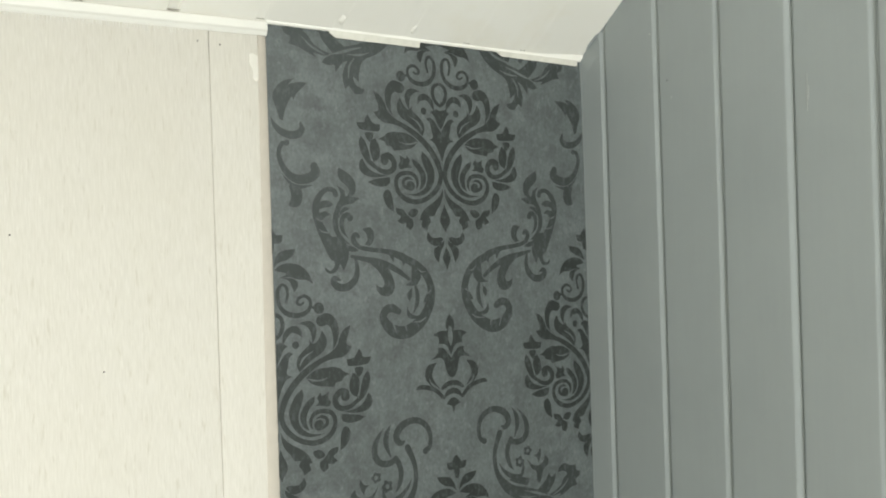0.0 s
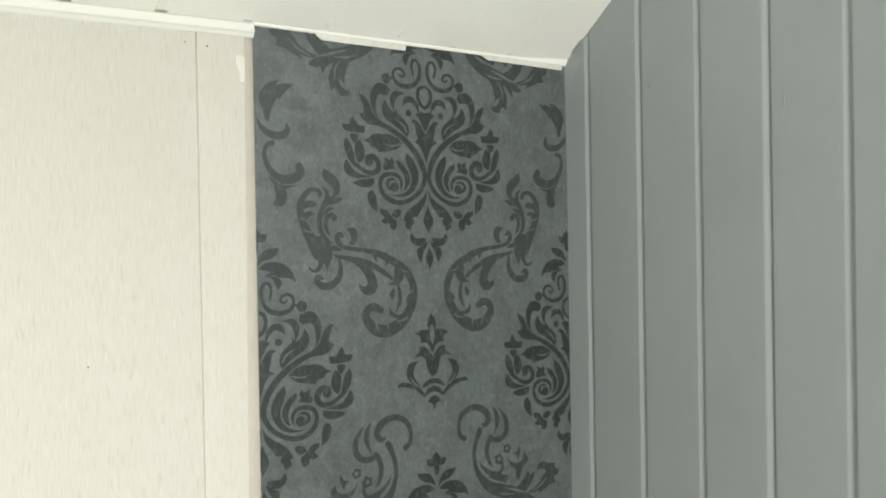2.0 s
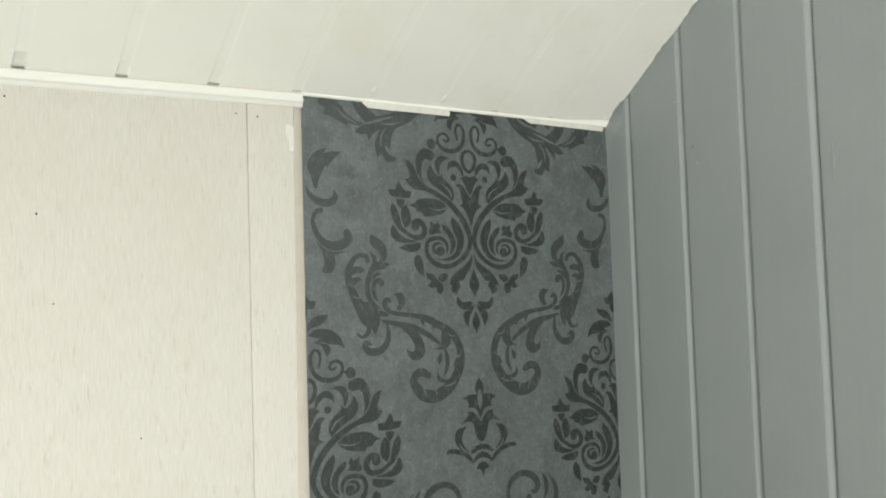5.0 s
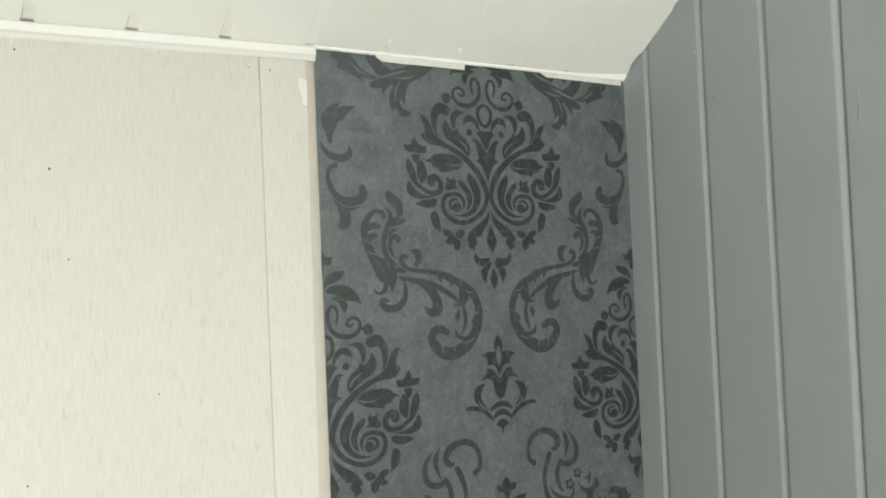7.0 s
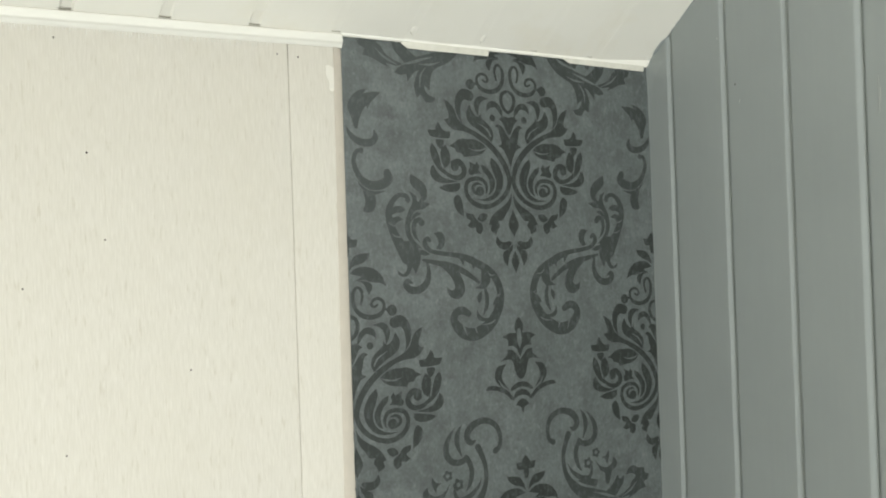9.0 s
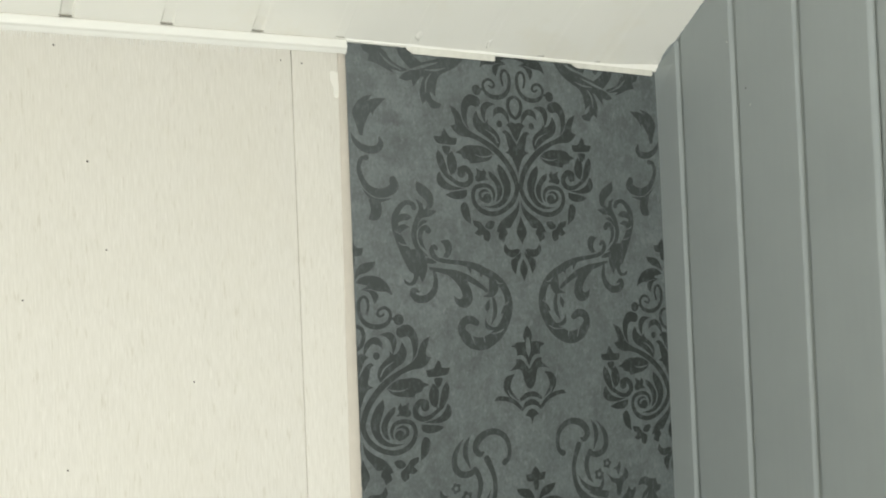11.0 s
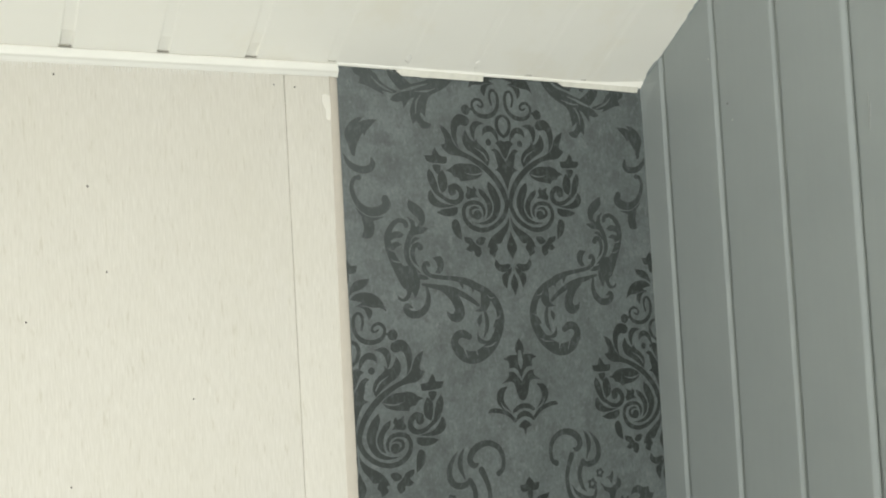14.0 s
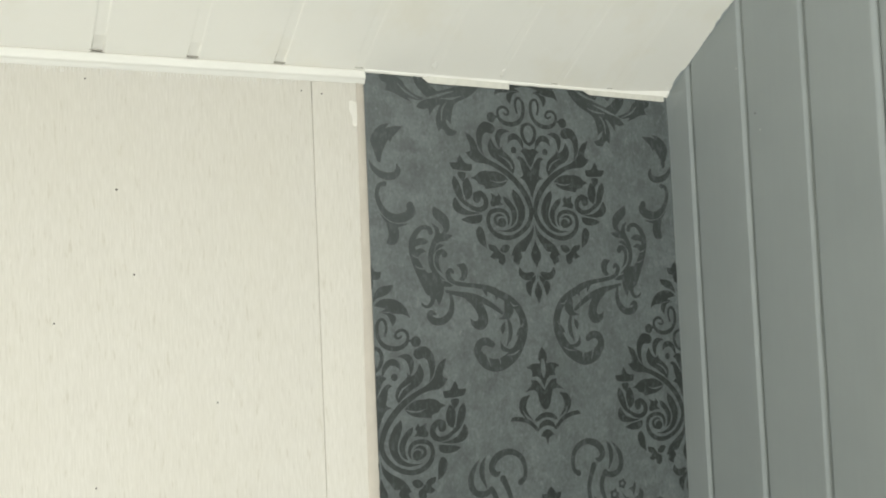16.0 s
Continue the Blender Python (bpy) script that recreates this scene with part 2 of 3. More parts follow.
# The unseen rest of the attic, assumed: closes it round the camera, bounces light
peak = roof(0, RIDGE)
for y0, y1 in ((SOUTH - 0.1, RIDGE),):
    thing("ceiling_south", prism(bmesh.new(), [(y1, 0.0), (y0, 0.0), (y0, 0.09), (y1, 0.09)], lambda p, e: ((WEST - 0.1, 0.25)[e], p[0], roof((WEST - 0.1, 0.25)[e], p[0]) + p[1])),
          WHITE, "unseen white painted sloping ceiling behind", "ceiling", "structure")
thing("floor", slab(bmesh.new(), WEST - 0.1, 0.25, SOUTH - 0.1, 0.1, -0.1, 0.0), FLOOR, "unseen brown wooden attic floor", "floor", "structure")
# unseen far wall and window, added as the source of the daylight
WX0, WX1, WZ0, WZ1 = -2.45, -0.75, 1.20, 2.40
bm = bmesh.new()
slab(bm, WEST - 0.1, WX0, SOUTH - 0.14, SOUTH, 0.0, roof(0, SOUTH) + 0.1)
slab(bm, WX1, 0.25, SOUTH - 0.14, SOUTH, 0.0, roof(0, SOUTH) + 0.1)
slab(bm, WX0, WX1, SOUTH - 0.14, SOUTH, 0.0, WZ0)
slab(bm, WX0, WX1, SOUTH - 0.14, SOUTH, WZ1, roof(0, SOUTH) + 0.1)
thing("wall_south", bm, PLASTER, "unseen plain plastered wall with an added window", "wall", "structure")
win = tagged(new("unseen_window"), "unseen white framed two-pane window", "window", "", "structure")
middle = (WX0 + WX1) / 2
for x0, x1, z0, z1 in ((WX0, WX0 + 0.05, WZ0, WZ1), (WX1 - 0.05, WX1, WZ0, WZ1), (middle - 0.025, middle + 0.025, WZ0 + 0.05, WZ1 - 0.05), (WX0 + 0.05, WX1 - 0.05, WZ0, WZ0 + 0.05), (WX0 + 0.05, WX1 - 0.05, WZ1 - 0.05, WZ1)):
    part("window_frame", slab(bmesh.new(), x0, x1, SOUTH - 0.11, SOUTH - 0.06, z0, z1, 0.004), FRAME, win)
for x0, x1 in ((WX0 + 0.05, middle - 0.025), (middle + 0.025, WX1 - 0.05)):
    pane = part("pane", slab(bmesh.new(), x0, x1, SOUTH - 0.088, SOUTH - 0.082, WZ0 + 0.05, WZ1 - 0.05), GLASS, win)
    pane.visible_shadow = False
thing("wall_west", slab(bmesh.new(), WEST - 0.16, WEST, SOUTH - 0.1, 0.1, 0.0, 3.6), PLASTER, "unseen plain plastered gable wall", "wall", "structure")

# ---- the wallpaper and its printed damask ----
bm = bmesh.new()
slab(bm, EDGE - 0.03, 0.004, 0.0, 0.0032, 0.0, EAVE + 0.004)
bmesh.ops.bisect_plane(bm, geom=bm.verts[:] + bm.edges[:] + bm.faces[:], plane_co=(0, 0, EAVE + 0.002), plane_no=(-FALL, 0, 1), clear_outer=True)
bmesh.ops.holes_fill(bm, edges=bm.edges)
wallpaper = thing("wallpaper", bm, PAPER, "grey-blue distressed damask wallpaper with dark scrollwork", "wallpaper", "structure")

REPEAT_H, DROP = 0.6453, 0.3177
ORIGIN = Vector((-0.2735, 1.60))
SHEAR = 0.019


class Motif:
    """One printed figure of the paper, drawn in millimetres from the axis of its column, and mirrored."""

    def __init__(self):
        self.bm, self.layer, self.ink = bmesh.new(), 0, 0

    def sheet(self, left, right):
        """A strip between two lines of points, on both sides of the axis."""
        self.layer += 1
        z = 0.0004 + 0.000012 * self.layer
        for side in (1, -1):
            rows = [[self.bm.verts.new((side * p[0] / 1000, -z - (0.000006 if side < 0 else 0) - 0.000004 * i / len(line), p[1] / 1000)) for i, p in enumerate(line)] for line in (left, right)]
            for i in range(len(left) - 1):
                face = self.bm.faces.new((rows[0][i], rows[0][i + 1], rows[1][i + 1], rows[1][i])[::side])
                face.material_index = self.ink

    def ribbon(self, widths, *points):
        """A brush stroke through the points that swells and thins."""
        p = [Vector(q) for q in points]
        p = [2 * p[0] - p[1], *p, 2 * p[-1] - p[-2]]
        w = list(widths) + [widths[-1]] * (len(points) - len(widths))
        w = [w[0], *w, w[-1]]
        mid, wide = [], []
        for i in range(1, len(p) - 2):
            steps = 6
            for s in range(steps + (i == len(p) - 3)):
                t = s / steps
                a, b, c, d = p[i - 1:i + 3]
                mid.append(0.5 * (2 * b + (c - a) * t + (2 * a - 5 * b + 4 * c - d) * t * t + (3 * b - 3 * c + d - a) * t ** 3))
                e, f, g, h = w[i - 1:i + 3]
                v = 0.5 * (2 * f + (g - e) * t + (2 * e - 5 * f + 4 * g - h) * t * t + (3 * f - 3 * g + h - e) * t ** 3)
                wide.append(max(0.15, v) * (1.12 if self.ink == 0 else 1.2))
        left, right = [], []
        for i, q in enumerate(mid):
            way = (mid[min(i + 1, len(mid) - 1)] - mid[max(i - 1, 0)])
            way = way.normalized() if way.length else Vector((1, 0))
            out = Vector((-way.y, way.x)) * wide[i] / 2
            left.append(q + out)
            right.append(q - out)
        # round the blunt ends
        for end, sign in ((0, -1), (-1, 1)):
            if wide[end] > 2:
                way = (mid[1] - mid[0] if end == 0 else mid[-1] - mid[-2]).normalized() * sign
                out = (left[end] - right[end]) / 2
                caps = [(mid[end] + way * wide[end] * 0.5 * math.sin(a) + out * math.cos(a), mid[end] + way * wide[end] * 0.5 * math.sin(a) - out * math.cos(a)) for a in (0.5, 1.0, 1.5)]
                for l, r in caps:
                    if end == 0:
                        left.insert(0, l), right.insert(0, r)
                    else:
                        left.append(l), right.append(r)
        self.sheet(left, right)

    def leaf(self, *points):
        """A solid leaf inside a flowing outline; a third number makes that point a sharp tip."""
        p = [(Vector(q[:2]), len(q) > 2) for q in points]
        line = []
        for i, (b, sharp) in enumerate(p):
            c, sharp_next = p[(i + 1) % len(p)]
            a = b if sharp else p[i - 1][0]
            d = c if sharp_next else p[(i + 2) % len(p)][0]
            for t in (0, 0.25, 0.5, 0.75):
                line.append(0.5 * (2 * b + (c - a) * t + (2 * a - 5 * b + 4 * c - d) * t * t + (3 * b - 3 * c + d - a) * t ** 3))
        self.layer += 1
        z = 0.0004 + 0.000012 * self.layer
        for side in (1, -1):
            face = self.bm.faces.new([self.bm.verts.new((side * q.x / 1000, -z - (0.000006 if side < 0 else 0), q.y / 1000)) for q in line][::side])
            face.material_index = self.ink
            face.normal_update()
            bmesh.ops.triangulate(self.bm, faces=[face])

    def vein(self, widths, *points):
        """A bare line of ground colour left within the print."""
        self.ink = 1
        self.ribbon(widths, *points)
        self.ink = 0

    def dot(self, r, c):
        a = [math.pi * i / 10 for i in range(11)]
        self.sheet([(c[0] + r * math.cos(t), c[1] + r * math.sin(t)) for t in a], [(c[0] + r * math.cos(t), c[1] - r * math.sin(t)) for t in a])

    def ring(self, r, c):
        """A small five-petalled blossom with an open middle."""
        a = [2 * math.pi * i / 30 for i in range(31)]
        self.sheet([(c[0] + r * (1 + 0.16 * math.cos(5 * t)) * math.cos(t), c[1] + r * (1 + 0.16 * math.cos(5 * t)) * math.sin(t)) for t in a],
                   [(c[0] + r * 0.4 * math.cos(t), c[1] + r * 0.4 * math.sin(t)) for t in a])


def draw_medallion(m):
    m.ribbon((3, 3.5, 4, 3.5, 4.5, 5, 5, 6, 6, 5.5, 4.5, 4, 4, 3.5, 3.5, 3, 2.5), (18, 284.5), (20.5, 295.5), (18.5, 304), (13, 306.5), (7.5, 300.5), (6.5, 290.5), (9, 279.5), (17, 270.5), (29.5, 266.5), (42.5, 268.5), (50.5, 275.5), (51.5, 285), (44.5, 291), (36, 289), (33, 283), (37, 280), (42, 282.5))
    m.dot(7.5, (63.5, 274.5))
    m.ribbon((2.5, 4.5), (52.5, 276.5), (59, 275.5))
    m.ribbon((4, 5, 5, 5, 4), (2, 269), (9, 264.5), (11.5, 254.5), (7.5, 244), (0.5, 238))
    m.ribbon((2.5, 7, 8.5, 7, 0.5), (11, 233), (15.5, 242.5), (24.5, 248.5), (33, 246), (37.5, 237.5))
    m.vein((1.5, 2, 1), (16, 236.5), (23, 243), (30, 242))
    m.dot(5, (28, 228.5))
    m.leaf((0, 230.5, 1), (8.5, 232.5), (16.5, 227.5, 1), (10.5, 222.5), (5, 211), (0, 204, 1))
    m.leaf((0, 199.5, 1), (7, 210.5), (12.5, 217), (18.5, 220), (24.5, 217, 1), (18.5, 213), (16, 202), (14, 192.5), (21, 188, 1), (13.5, 185), (8.5, 178.5), (4, 169), (0.5, 158), (0, 148.5, 1))
    m.leaf((33, 256, 1), (46.5, 259), (54.5, 255.5), (58.5, 247.5), (57, 238), (52, 228.5, 1), (51, 239), (48.5, 247), (43, 252.5))
    m.ribbon((13.5, 14, 11, 8.5, 5.5, 0.5), (66, 258), (75.5, 259.5), (83.5, 252), (86, 241), (85, 230), (80.5, 218.5))
    m.leaf((109, 250, 1), (98.5, 244.5), (91.5, 235), (88.5, 226), (81.5, 218.5), (70.5, 212), (57, 206.5), (46.5, 199.5), (53, 196), (65.5, 202.5), (80, 206.5), (92.5, 207.5), (102.5, 212.5), (109.5, 221, 1), (102.5, 224), (102, 231), (105.5, 239.5))
    m.ribbon((7, 8, 8, 8, 7.5, 6.5, 6.5, 6.5, 6, 6, 6.5, 6.5, 6, 5.5, 5.5, 5.5, 5, 4.5, 3.5, 1), (54.5, 201), (38, 191), (23.5, 178), (12.5, 164), (6, 150), (3.5, 138.5), (6, 127.5), (13, 116.5), (24.5, 107), (38, 101), (53, 99.5), (68.5, 105), (77.5, 115.5), (79, 127), (74, 136), (62.5, 139.5), (51, 138), (45, 131.5), (44, 124), (46, 117.5))
    m.dot(7, (55.5, 121.5))
    m.ribbon((4, 4.5, 4, 3.5, 0.5), (60, 117.5), (67, 122), (66.5, 129), (59, 132.5), (51, 130))
    m.leaf((34, 171, 1), (25, 164), (18.5, 154.5), (14.5, 143.5), (15, 132.5), (19, 123), (26.5, 114), (38, 108.5), (50, 107.5), (63.5, 110, 1), (50, 110.5), (38.5, 114.5), (30.5, 121.5), (27, 131.5), (28, 141), (32.5, 152), (35.5, 162))
    m.leaf((51.5, 160, 1), (43, 156.5), (35, 148), (30, 139), (29.5, 131), (33.5, 121.5), (41.5, 116, 1), (38.5, 124.5), (38.5, 134.5), (42.5, 144), (49.5, 151.5))
    m.leaf((59.5, 164.5, 1), (62, 159.5), (72, 164, 1), (70.5, 156), (74.5, 150.5, 1), (71, 144.5), (60.5, 146.5), (51.5, 147, 1), (56.5, 151.5), (54.5, 157.5, 1))
    m.dot(6.5, (96, 155.5))
    m.ribbon((7, 7.5, 7.5, 7.5, 6.5, 5.5, 4, 0.5), (98.5, 160.5), (89.5, 162.5), (81.5, 155), (82, 145.5), (91, 139.5), (103.5, 141.5), (111.5, 147), (116, 154))
    m.leaf((109.5, 185.5, 1), (116.5, 180.5), (118.5, 170.5), (116.5, 160.5), (113.5, 152.5, 1), (105.5, 157.5), (102.5, 167), (104.5, 177))
    m.leaf((131.5, 187, 1), (125, 179.5), (120.5, 168), (117.5, 155), (111.5, 143, 1), (124, 151.5), (132.5, 165.5), (135, 178.5))
    m.leaf((130.5, 156.5, 1), (134.5, 153.5), (136.5, 144), (131.5, 136), (121, 132), (106.5, 132), (92, 135, 1), (106.5, 136.5), (117.5, 140.5), (125, 147))
    m.leaf((89, 132.5, 1), (101, 131), (113.5, 129), (124, 125, 1), (112.5, 120), (98, 119.5), (89.5, 124.5))
    m.leaf((112, 191.5), (119, 193), (125, 191.5), (123.5, 185), (118, 179, 1), (113.5, 184.5))
    m.leaf((120, 217.5, 1), (124, 211), (125.5, 206), (137.5, 205.5, 1), (133.5, 197), (123.5, 195), (113, 194.5), (102.5, 195.5), (100.5, 204.5, 1), (111, 205.5), (116, 211.5))
    m.leaf((40.5, 184.5, 1), (49, 191.5), (61.5, 195.5), (72.5, 195.5), (78, 196.5, 1), (89.5, 193.5), (95, 189), (104, 184.5, 1), (95.5, 181.5), (92, 176.5), (83, 174.5), (80.5, 169.5, 1), (70, 171), (56.5, 173), (46.5, 177.5))
    m.vein((1, 2, 1.5, 0.5), (42, 183.5), (52, 180.5), (62, 180), (72, 182.5))
    m.leaf((66.5, 245, 1), (72, 234.5), (71.5, 224.5), (65, 216), (54, 210), (43, 202.5), (31.5, 193, 1), (28, 203), (30.5, 212.5), (37.5, 220), (47, 227.5), (47, 234.5, 1), (53, 228.5), (61, 234))
    m.vein((1.5, 2, 0.5), (32, 201), (39, 211.5), (53, 219.5))
    m.leaf((93, 115.5), (99.5, 111.5), (100.5, 103.5), (95.5, 92), (85, 84.5, 1), (85.5, 96), (87.5, 108.5))
    m.leaf((45.5, 88), (54, 89.5), (61, 84.5), (61.5, 80), (53.5, 77.5), (47, 82))
    m.leaf((64.5, 81.5), (70.5, 88), (82, 90, 1), (80, 82.5), (74, 78.5), (80, 72, 1), (73, 68), (66.5, 69.5), (65.5, 63.5), (59, 59.5, 1), (54.5, 65), (54.5, 73.5), (60.5, 77.5))
    m.leaf((1, 120, 1), (6.5, 109.5), (17, 100.5), (28.5, 93.5), (38, 85), (43.5, 73.5, 1), (39, 72.5), (40.5, 65), (31, 59.5, 1), (28.5, 66.5), (24.5, 72), (27.5, 79, 1), (19, 80), (13, 88.5), (7, 96), (2.5, 106))
    m.leaf((0, 97, 1), (3.5, 87.5), (8, 78), (8, 69.5), (3, 61.5), (0, 55.5, 1))
    m.leaf((9, 49.5), (15.5, 48.5), (23.5, 49), (30.5, 57, 1), (33, 48), (28, 40.5), (19, 37), (11, 39), (4.5, 47, 1))
    m.leaf((3, 45, 1), (14, 37), (21, 32.5), (20.5, 21.5), (14, 12.5, 1), (12, 21.5), (8.5, 31), (4, 38))
    m.leaf((0, 48.5, 1), (0, 36), (5, 26), (6.5, 17.5), (3, 9.5), (0, 2, 1))
    m.leaf((0, 380.5, 1), (6, 374), (8.5, 370.5), (17.5, 370.5, 1), (15.5, 362), (10.5, 359.5), (0, 359.5, 1))
    m.ribbon((5.5, 3), (2, 357), (1.5, 348))
    m.leaf((2.5, 328.5, 1), (5.5, 339.5), (14, 349.5), (34, 352.5, 1), (31, 345), (21, 338), (10, 335))
    m.leaf((3, 325, 1), (13.5, 332.5), (27, 334), (40.5, 330.5), (51, 320.5), (57, 306.5, 1), (47.5, 312), (35.5, 313), (24.5, 316), (11, 316, 1), (20.5, 320.5), (11.5, 323))
    m.leaf((7.5, 315, 1), (16.5, 314.5), (24, 310), (29.5, 296, 1), (35, 304), (33.5, 311.5), (23, 315.5))


def draw_acanthus_scroll(m):
    m.leaf((174.5, 151.5, 1), (161.5, 144.5), (151, 135.5), (147.5, 124), (150.5, 113.5), (161.5, 110.5), (157.5, 117), (161.5, 125), (171, 133), (175.5, 141))
    m.leaf((142.5, 108, 1), (153, 110.5), (163.5, 112), (166, 120), (177.5, 127, 1), (172.5, 118.5), (172, 110), (178, 98.5), (182.5, 86.5), (183.5, 73.5), (181, 63), (174.5, 53), (164.5, 46.5), (157, 44.5, 1), (169, 56), (174.5, 66), (175.5, 78), (172.5, 91), (166.5, 99), (153.5, 101))
    m.ribbon((7, 6, 6, 7.5, 9, 9.5, 10.5, 12.5, 16.5, 19), (179, 114), (181.5, 119.5), (192, 121.5), (202, 114.5), (208, 103), (208.5, 89.5), (203.5, 73.5), (196, 58.5), (187.5, 45.5), (179, 32.5))
    m.leaf((197.5, 53), (193.5, 41), (188.5, 32), (182, 23.5), (181.5, 15), (187.5, 9.5), (195.5, 15, 1), (194.5, 9.5), (188, 5.5), (180, 6.5), (175, 13), (172.5, 18), (168, 8.5, 1), (163, 17), (160, 27), (160, 37), (164.5, 48.5), (174.5, 56))
    m.leaf((182.5, 100.5, 1), (190.5, 106), (202, 104.5), (206.5, 93.5), (197, 96.5), (189, 97))
    m.leaf((186, 86.5, 1), (194.5, 91.5), (204, 88), (201.5, 76.5, 1), (195, 83.5))
    m.ribbon((8, 6.5, 6.5, 6, 4.5, 0.5), (157, 81), (161, 85.5), (167.5, 83), (170, 74.5), (168, 63.5), (160.5, 53.5))
    m.leaf((157.5, 94, 1), (164.5, 96.5), (171, 92.5), (175.5, 81, 1), (167.5, 89))
    m.leaf((122, 63.5), (127, 67.5), (138.5, 65.5, 1), (132.5, 59), (130.5, 50.5), (134.5, 43.5, 1), (126.5, 42), (121, 49), (120, 58))
    m.ribbon((4.5, 5.5, 6.5, 6.5, 5.5, 5.5, 6, 7.5, 8.5), (144.5, 55), (148.5, 58.5), (152.5, 54), (150, 46), (141, 39.5), (124.5, 36), (106, 33.5), (88, 29.5), (73.5, 24))
    m.leaf((144.5, 35.5, 1), (151.5, 40.5), (164, 44, 1), (163, 37), (152, 34))
    m.ribbon((7, 9.5, 10.5, 10.5, 10.5, 12, 13, 14.5, 16, 16.5, 16, 13.5, 10.5, 10.5, 10.5, 8.5), (89.5, 29), (69.5, 20.5), (51.5, 11), (38.5, -1), (31, -16), (29.5, -32.5), (35, -49.5), (45.5, -65.5), (59.5, -76.5), (76, -83), (92.5, -80.5), (104, -71.5), (110, -60), (105.5, -50), (95, -47.5), (85.5, -52.5))
    m.ribbon((3.5, 6.5, 8.5, 8, 6.5, 4.5), (155.5, 28), (134.5, 23), (116, 19), (97.5, 12.5), (80.5, 3), (65.5, -8))
    m.leaf((127.5, 18.5), (115, 6.5), (107.5, -5), (105.5, -13), (109.5, -17.5), (115, -15.5), (119, -12.5, 1), (117.5, -21), (112.5, -27.5), (103, -30.5), (94.5, -27.5), (89.5, -18.5), (90.5, -7), (95, 2.5), (102.5, 12.5))
    m.ribbon((3.5, 6, 8.5, 9.5, 9.5, 8, 7, 2.5), (149.5, 25.5), (147, 10), (150.5, -4), (161.5, -13.5), (175, -14), (183, -7), (180.5, -1.5), (173.5, -4))
    m.leaf((66, 20.5, 1), (77.5, 25, 1), (74.5, 11, 1), (69, 17))
    m.leaf((89, 29.5, 1), (99.5, 31, 1), (89.5, 16.5, 1))
    m.leaf((48, 4), (59, 11.5), (61, 1), (62.5, -10.5), (72.5, -16.5, 1), (56, -17.5), (49.5, -13), (45.5, -5))
    m.ribbon((4, 6, 6, 1), (55.5, -19), (53, -29.5), (54.5, -43.5), (60.5, -56))
    m.leaf((62, -21, 1), (69.5, -29), (67, -39, 1), (62, -31.5))
    m.leaf((29, -21.5, 1), (38, -31), (44, -42, 1), (31, -39.5))
    m.leaf((71, -46.5, 1), (71, -59.5), (63, -65), (49.5, -63), (41, -57.5, 1), (56.5, -60.5), (66, -56))
    m.vein((1, 2, 0.5), (39.5, -63.5), (49.5, -68.5), (63.5, -69.5))
    m.vein((1, 2.5, 1), (76, -62), (75.5, -71), (73, -81))
    m.vein((1, 2.5, 0.5), (89, -57), (86.5, -63.5), (82, -68))
    m.vein((1.5, 2.5, 1), (98.5, -57.5), (94.5, -69.5), (89.5, -84))
    m.vein((0.5, 1.5, 0.5), (29.5, -25.5), (35.5, -29.5), (42.5, -31.5))
    m.vein((0.5, 1.5, 0.5), (37, 1.5), (45, 1.5), (50.5, 7))
    m.vein((0.5, 2, 0.5), (193, 76.5), (203, 79), (209.5, 82.5))
    m.vein((0.5, 2, 0.5), (187, 61.5), (198, 63), (204.5, 67.5))


def draw_tulip(m):
    m.leaf((0, -61, 1), (6.5, -70.5), (7.5, -79.5), (5.5, -85), (17.5, -85), (30, -90, 1), (22, -93.5), (20, -99.5), (21, -104, 1), (12, -104), (6, -108), (2, -116), (0, -120.5, 1))
    m.vein((2.5, 5, 5.5, 0.5), (-1, -80), (-1, -90), (-0.5, -98.5), (-0.5, -107))
    m.leaf((0, -125, 1), (6.5, -116.5), (13.5, -110), (22.5, -109, 1), (23, -116.5), (35, -125.5, 1), (24.5, -123.5), (17, -124), (12.5, -130.5), (9.5, -142.5), (5, -150.5), (0, -153.5, 1))
    m.vein((0.5, 2, 0.5), (13, -127.5), (22.5, -126), (31.5, -128.5))
    m.ribbon((2.5, 10, 10.5, 8.5, 5.5, 4.5, 1), (28, -131), (37, -137), (40.5, -147), (36.5, -156), (28.5, -165), (20.5, -174), (15, -183.5))
    m.vein((0.5, 2.5, 2.5, 0.5), (40, -151.5), (34, -161), (21.5, -170.5), (17, -176.5))
    m.leaf((18.5, -184, 1), (21, -172.5), (32, -164.5), (45.5, -160), (58, -159.5), (63, -165, 1), (49.5, -166), (35, -170), (24.5, -177))
    m.ribbon((6.5, 6.5, 4.5), (-1.5, -160.5), (8.5, -162), (17.5, -167))
    m.ribbon((7.5, 6.5, 2), (-1, -172), (8.5, -174.5), (16.5, -182.5))
    m.leaf((0, -181.5, 1), (6.5, -184.5), (12, -191, 1), (5.5, -193), (2.5, -195.5), (0, -205, 1))


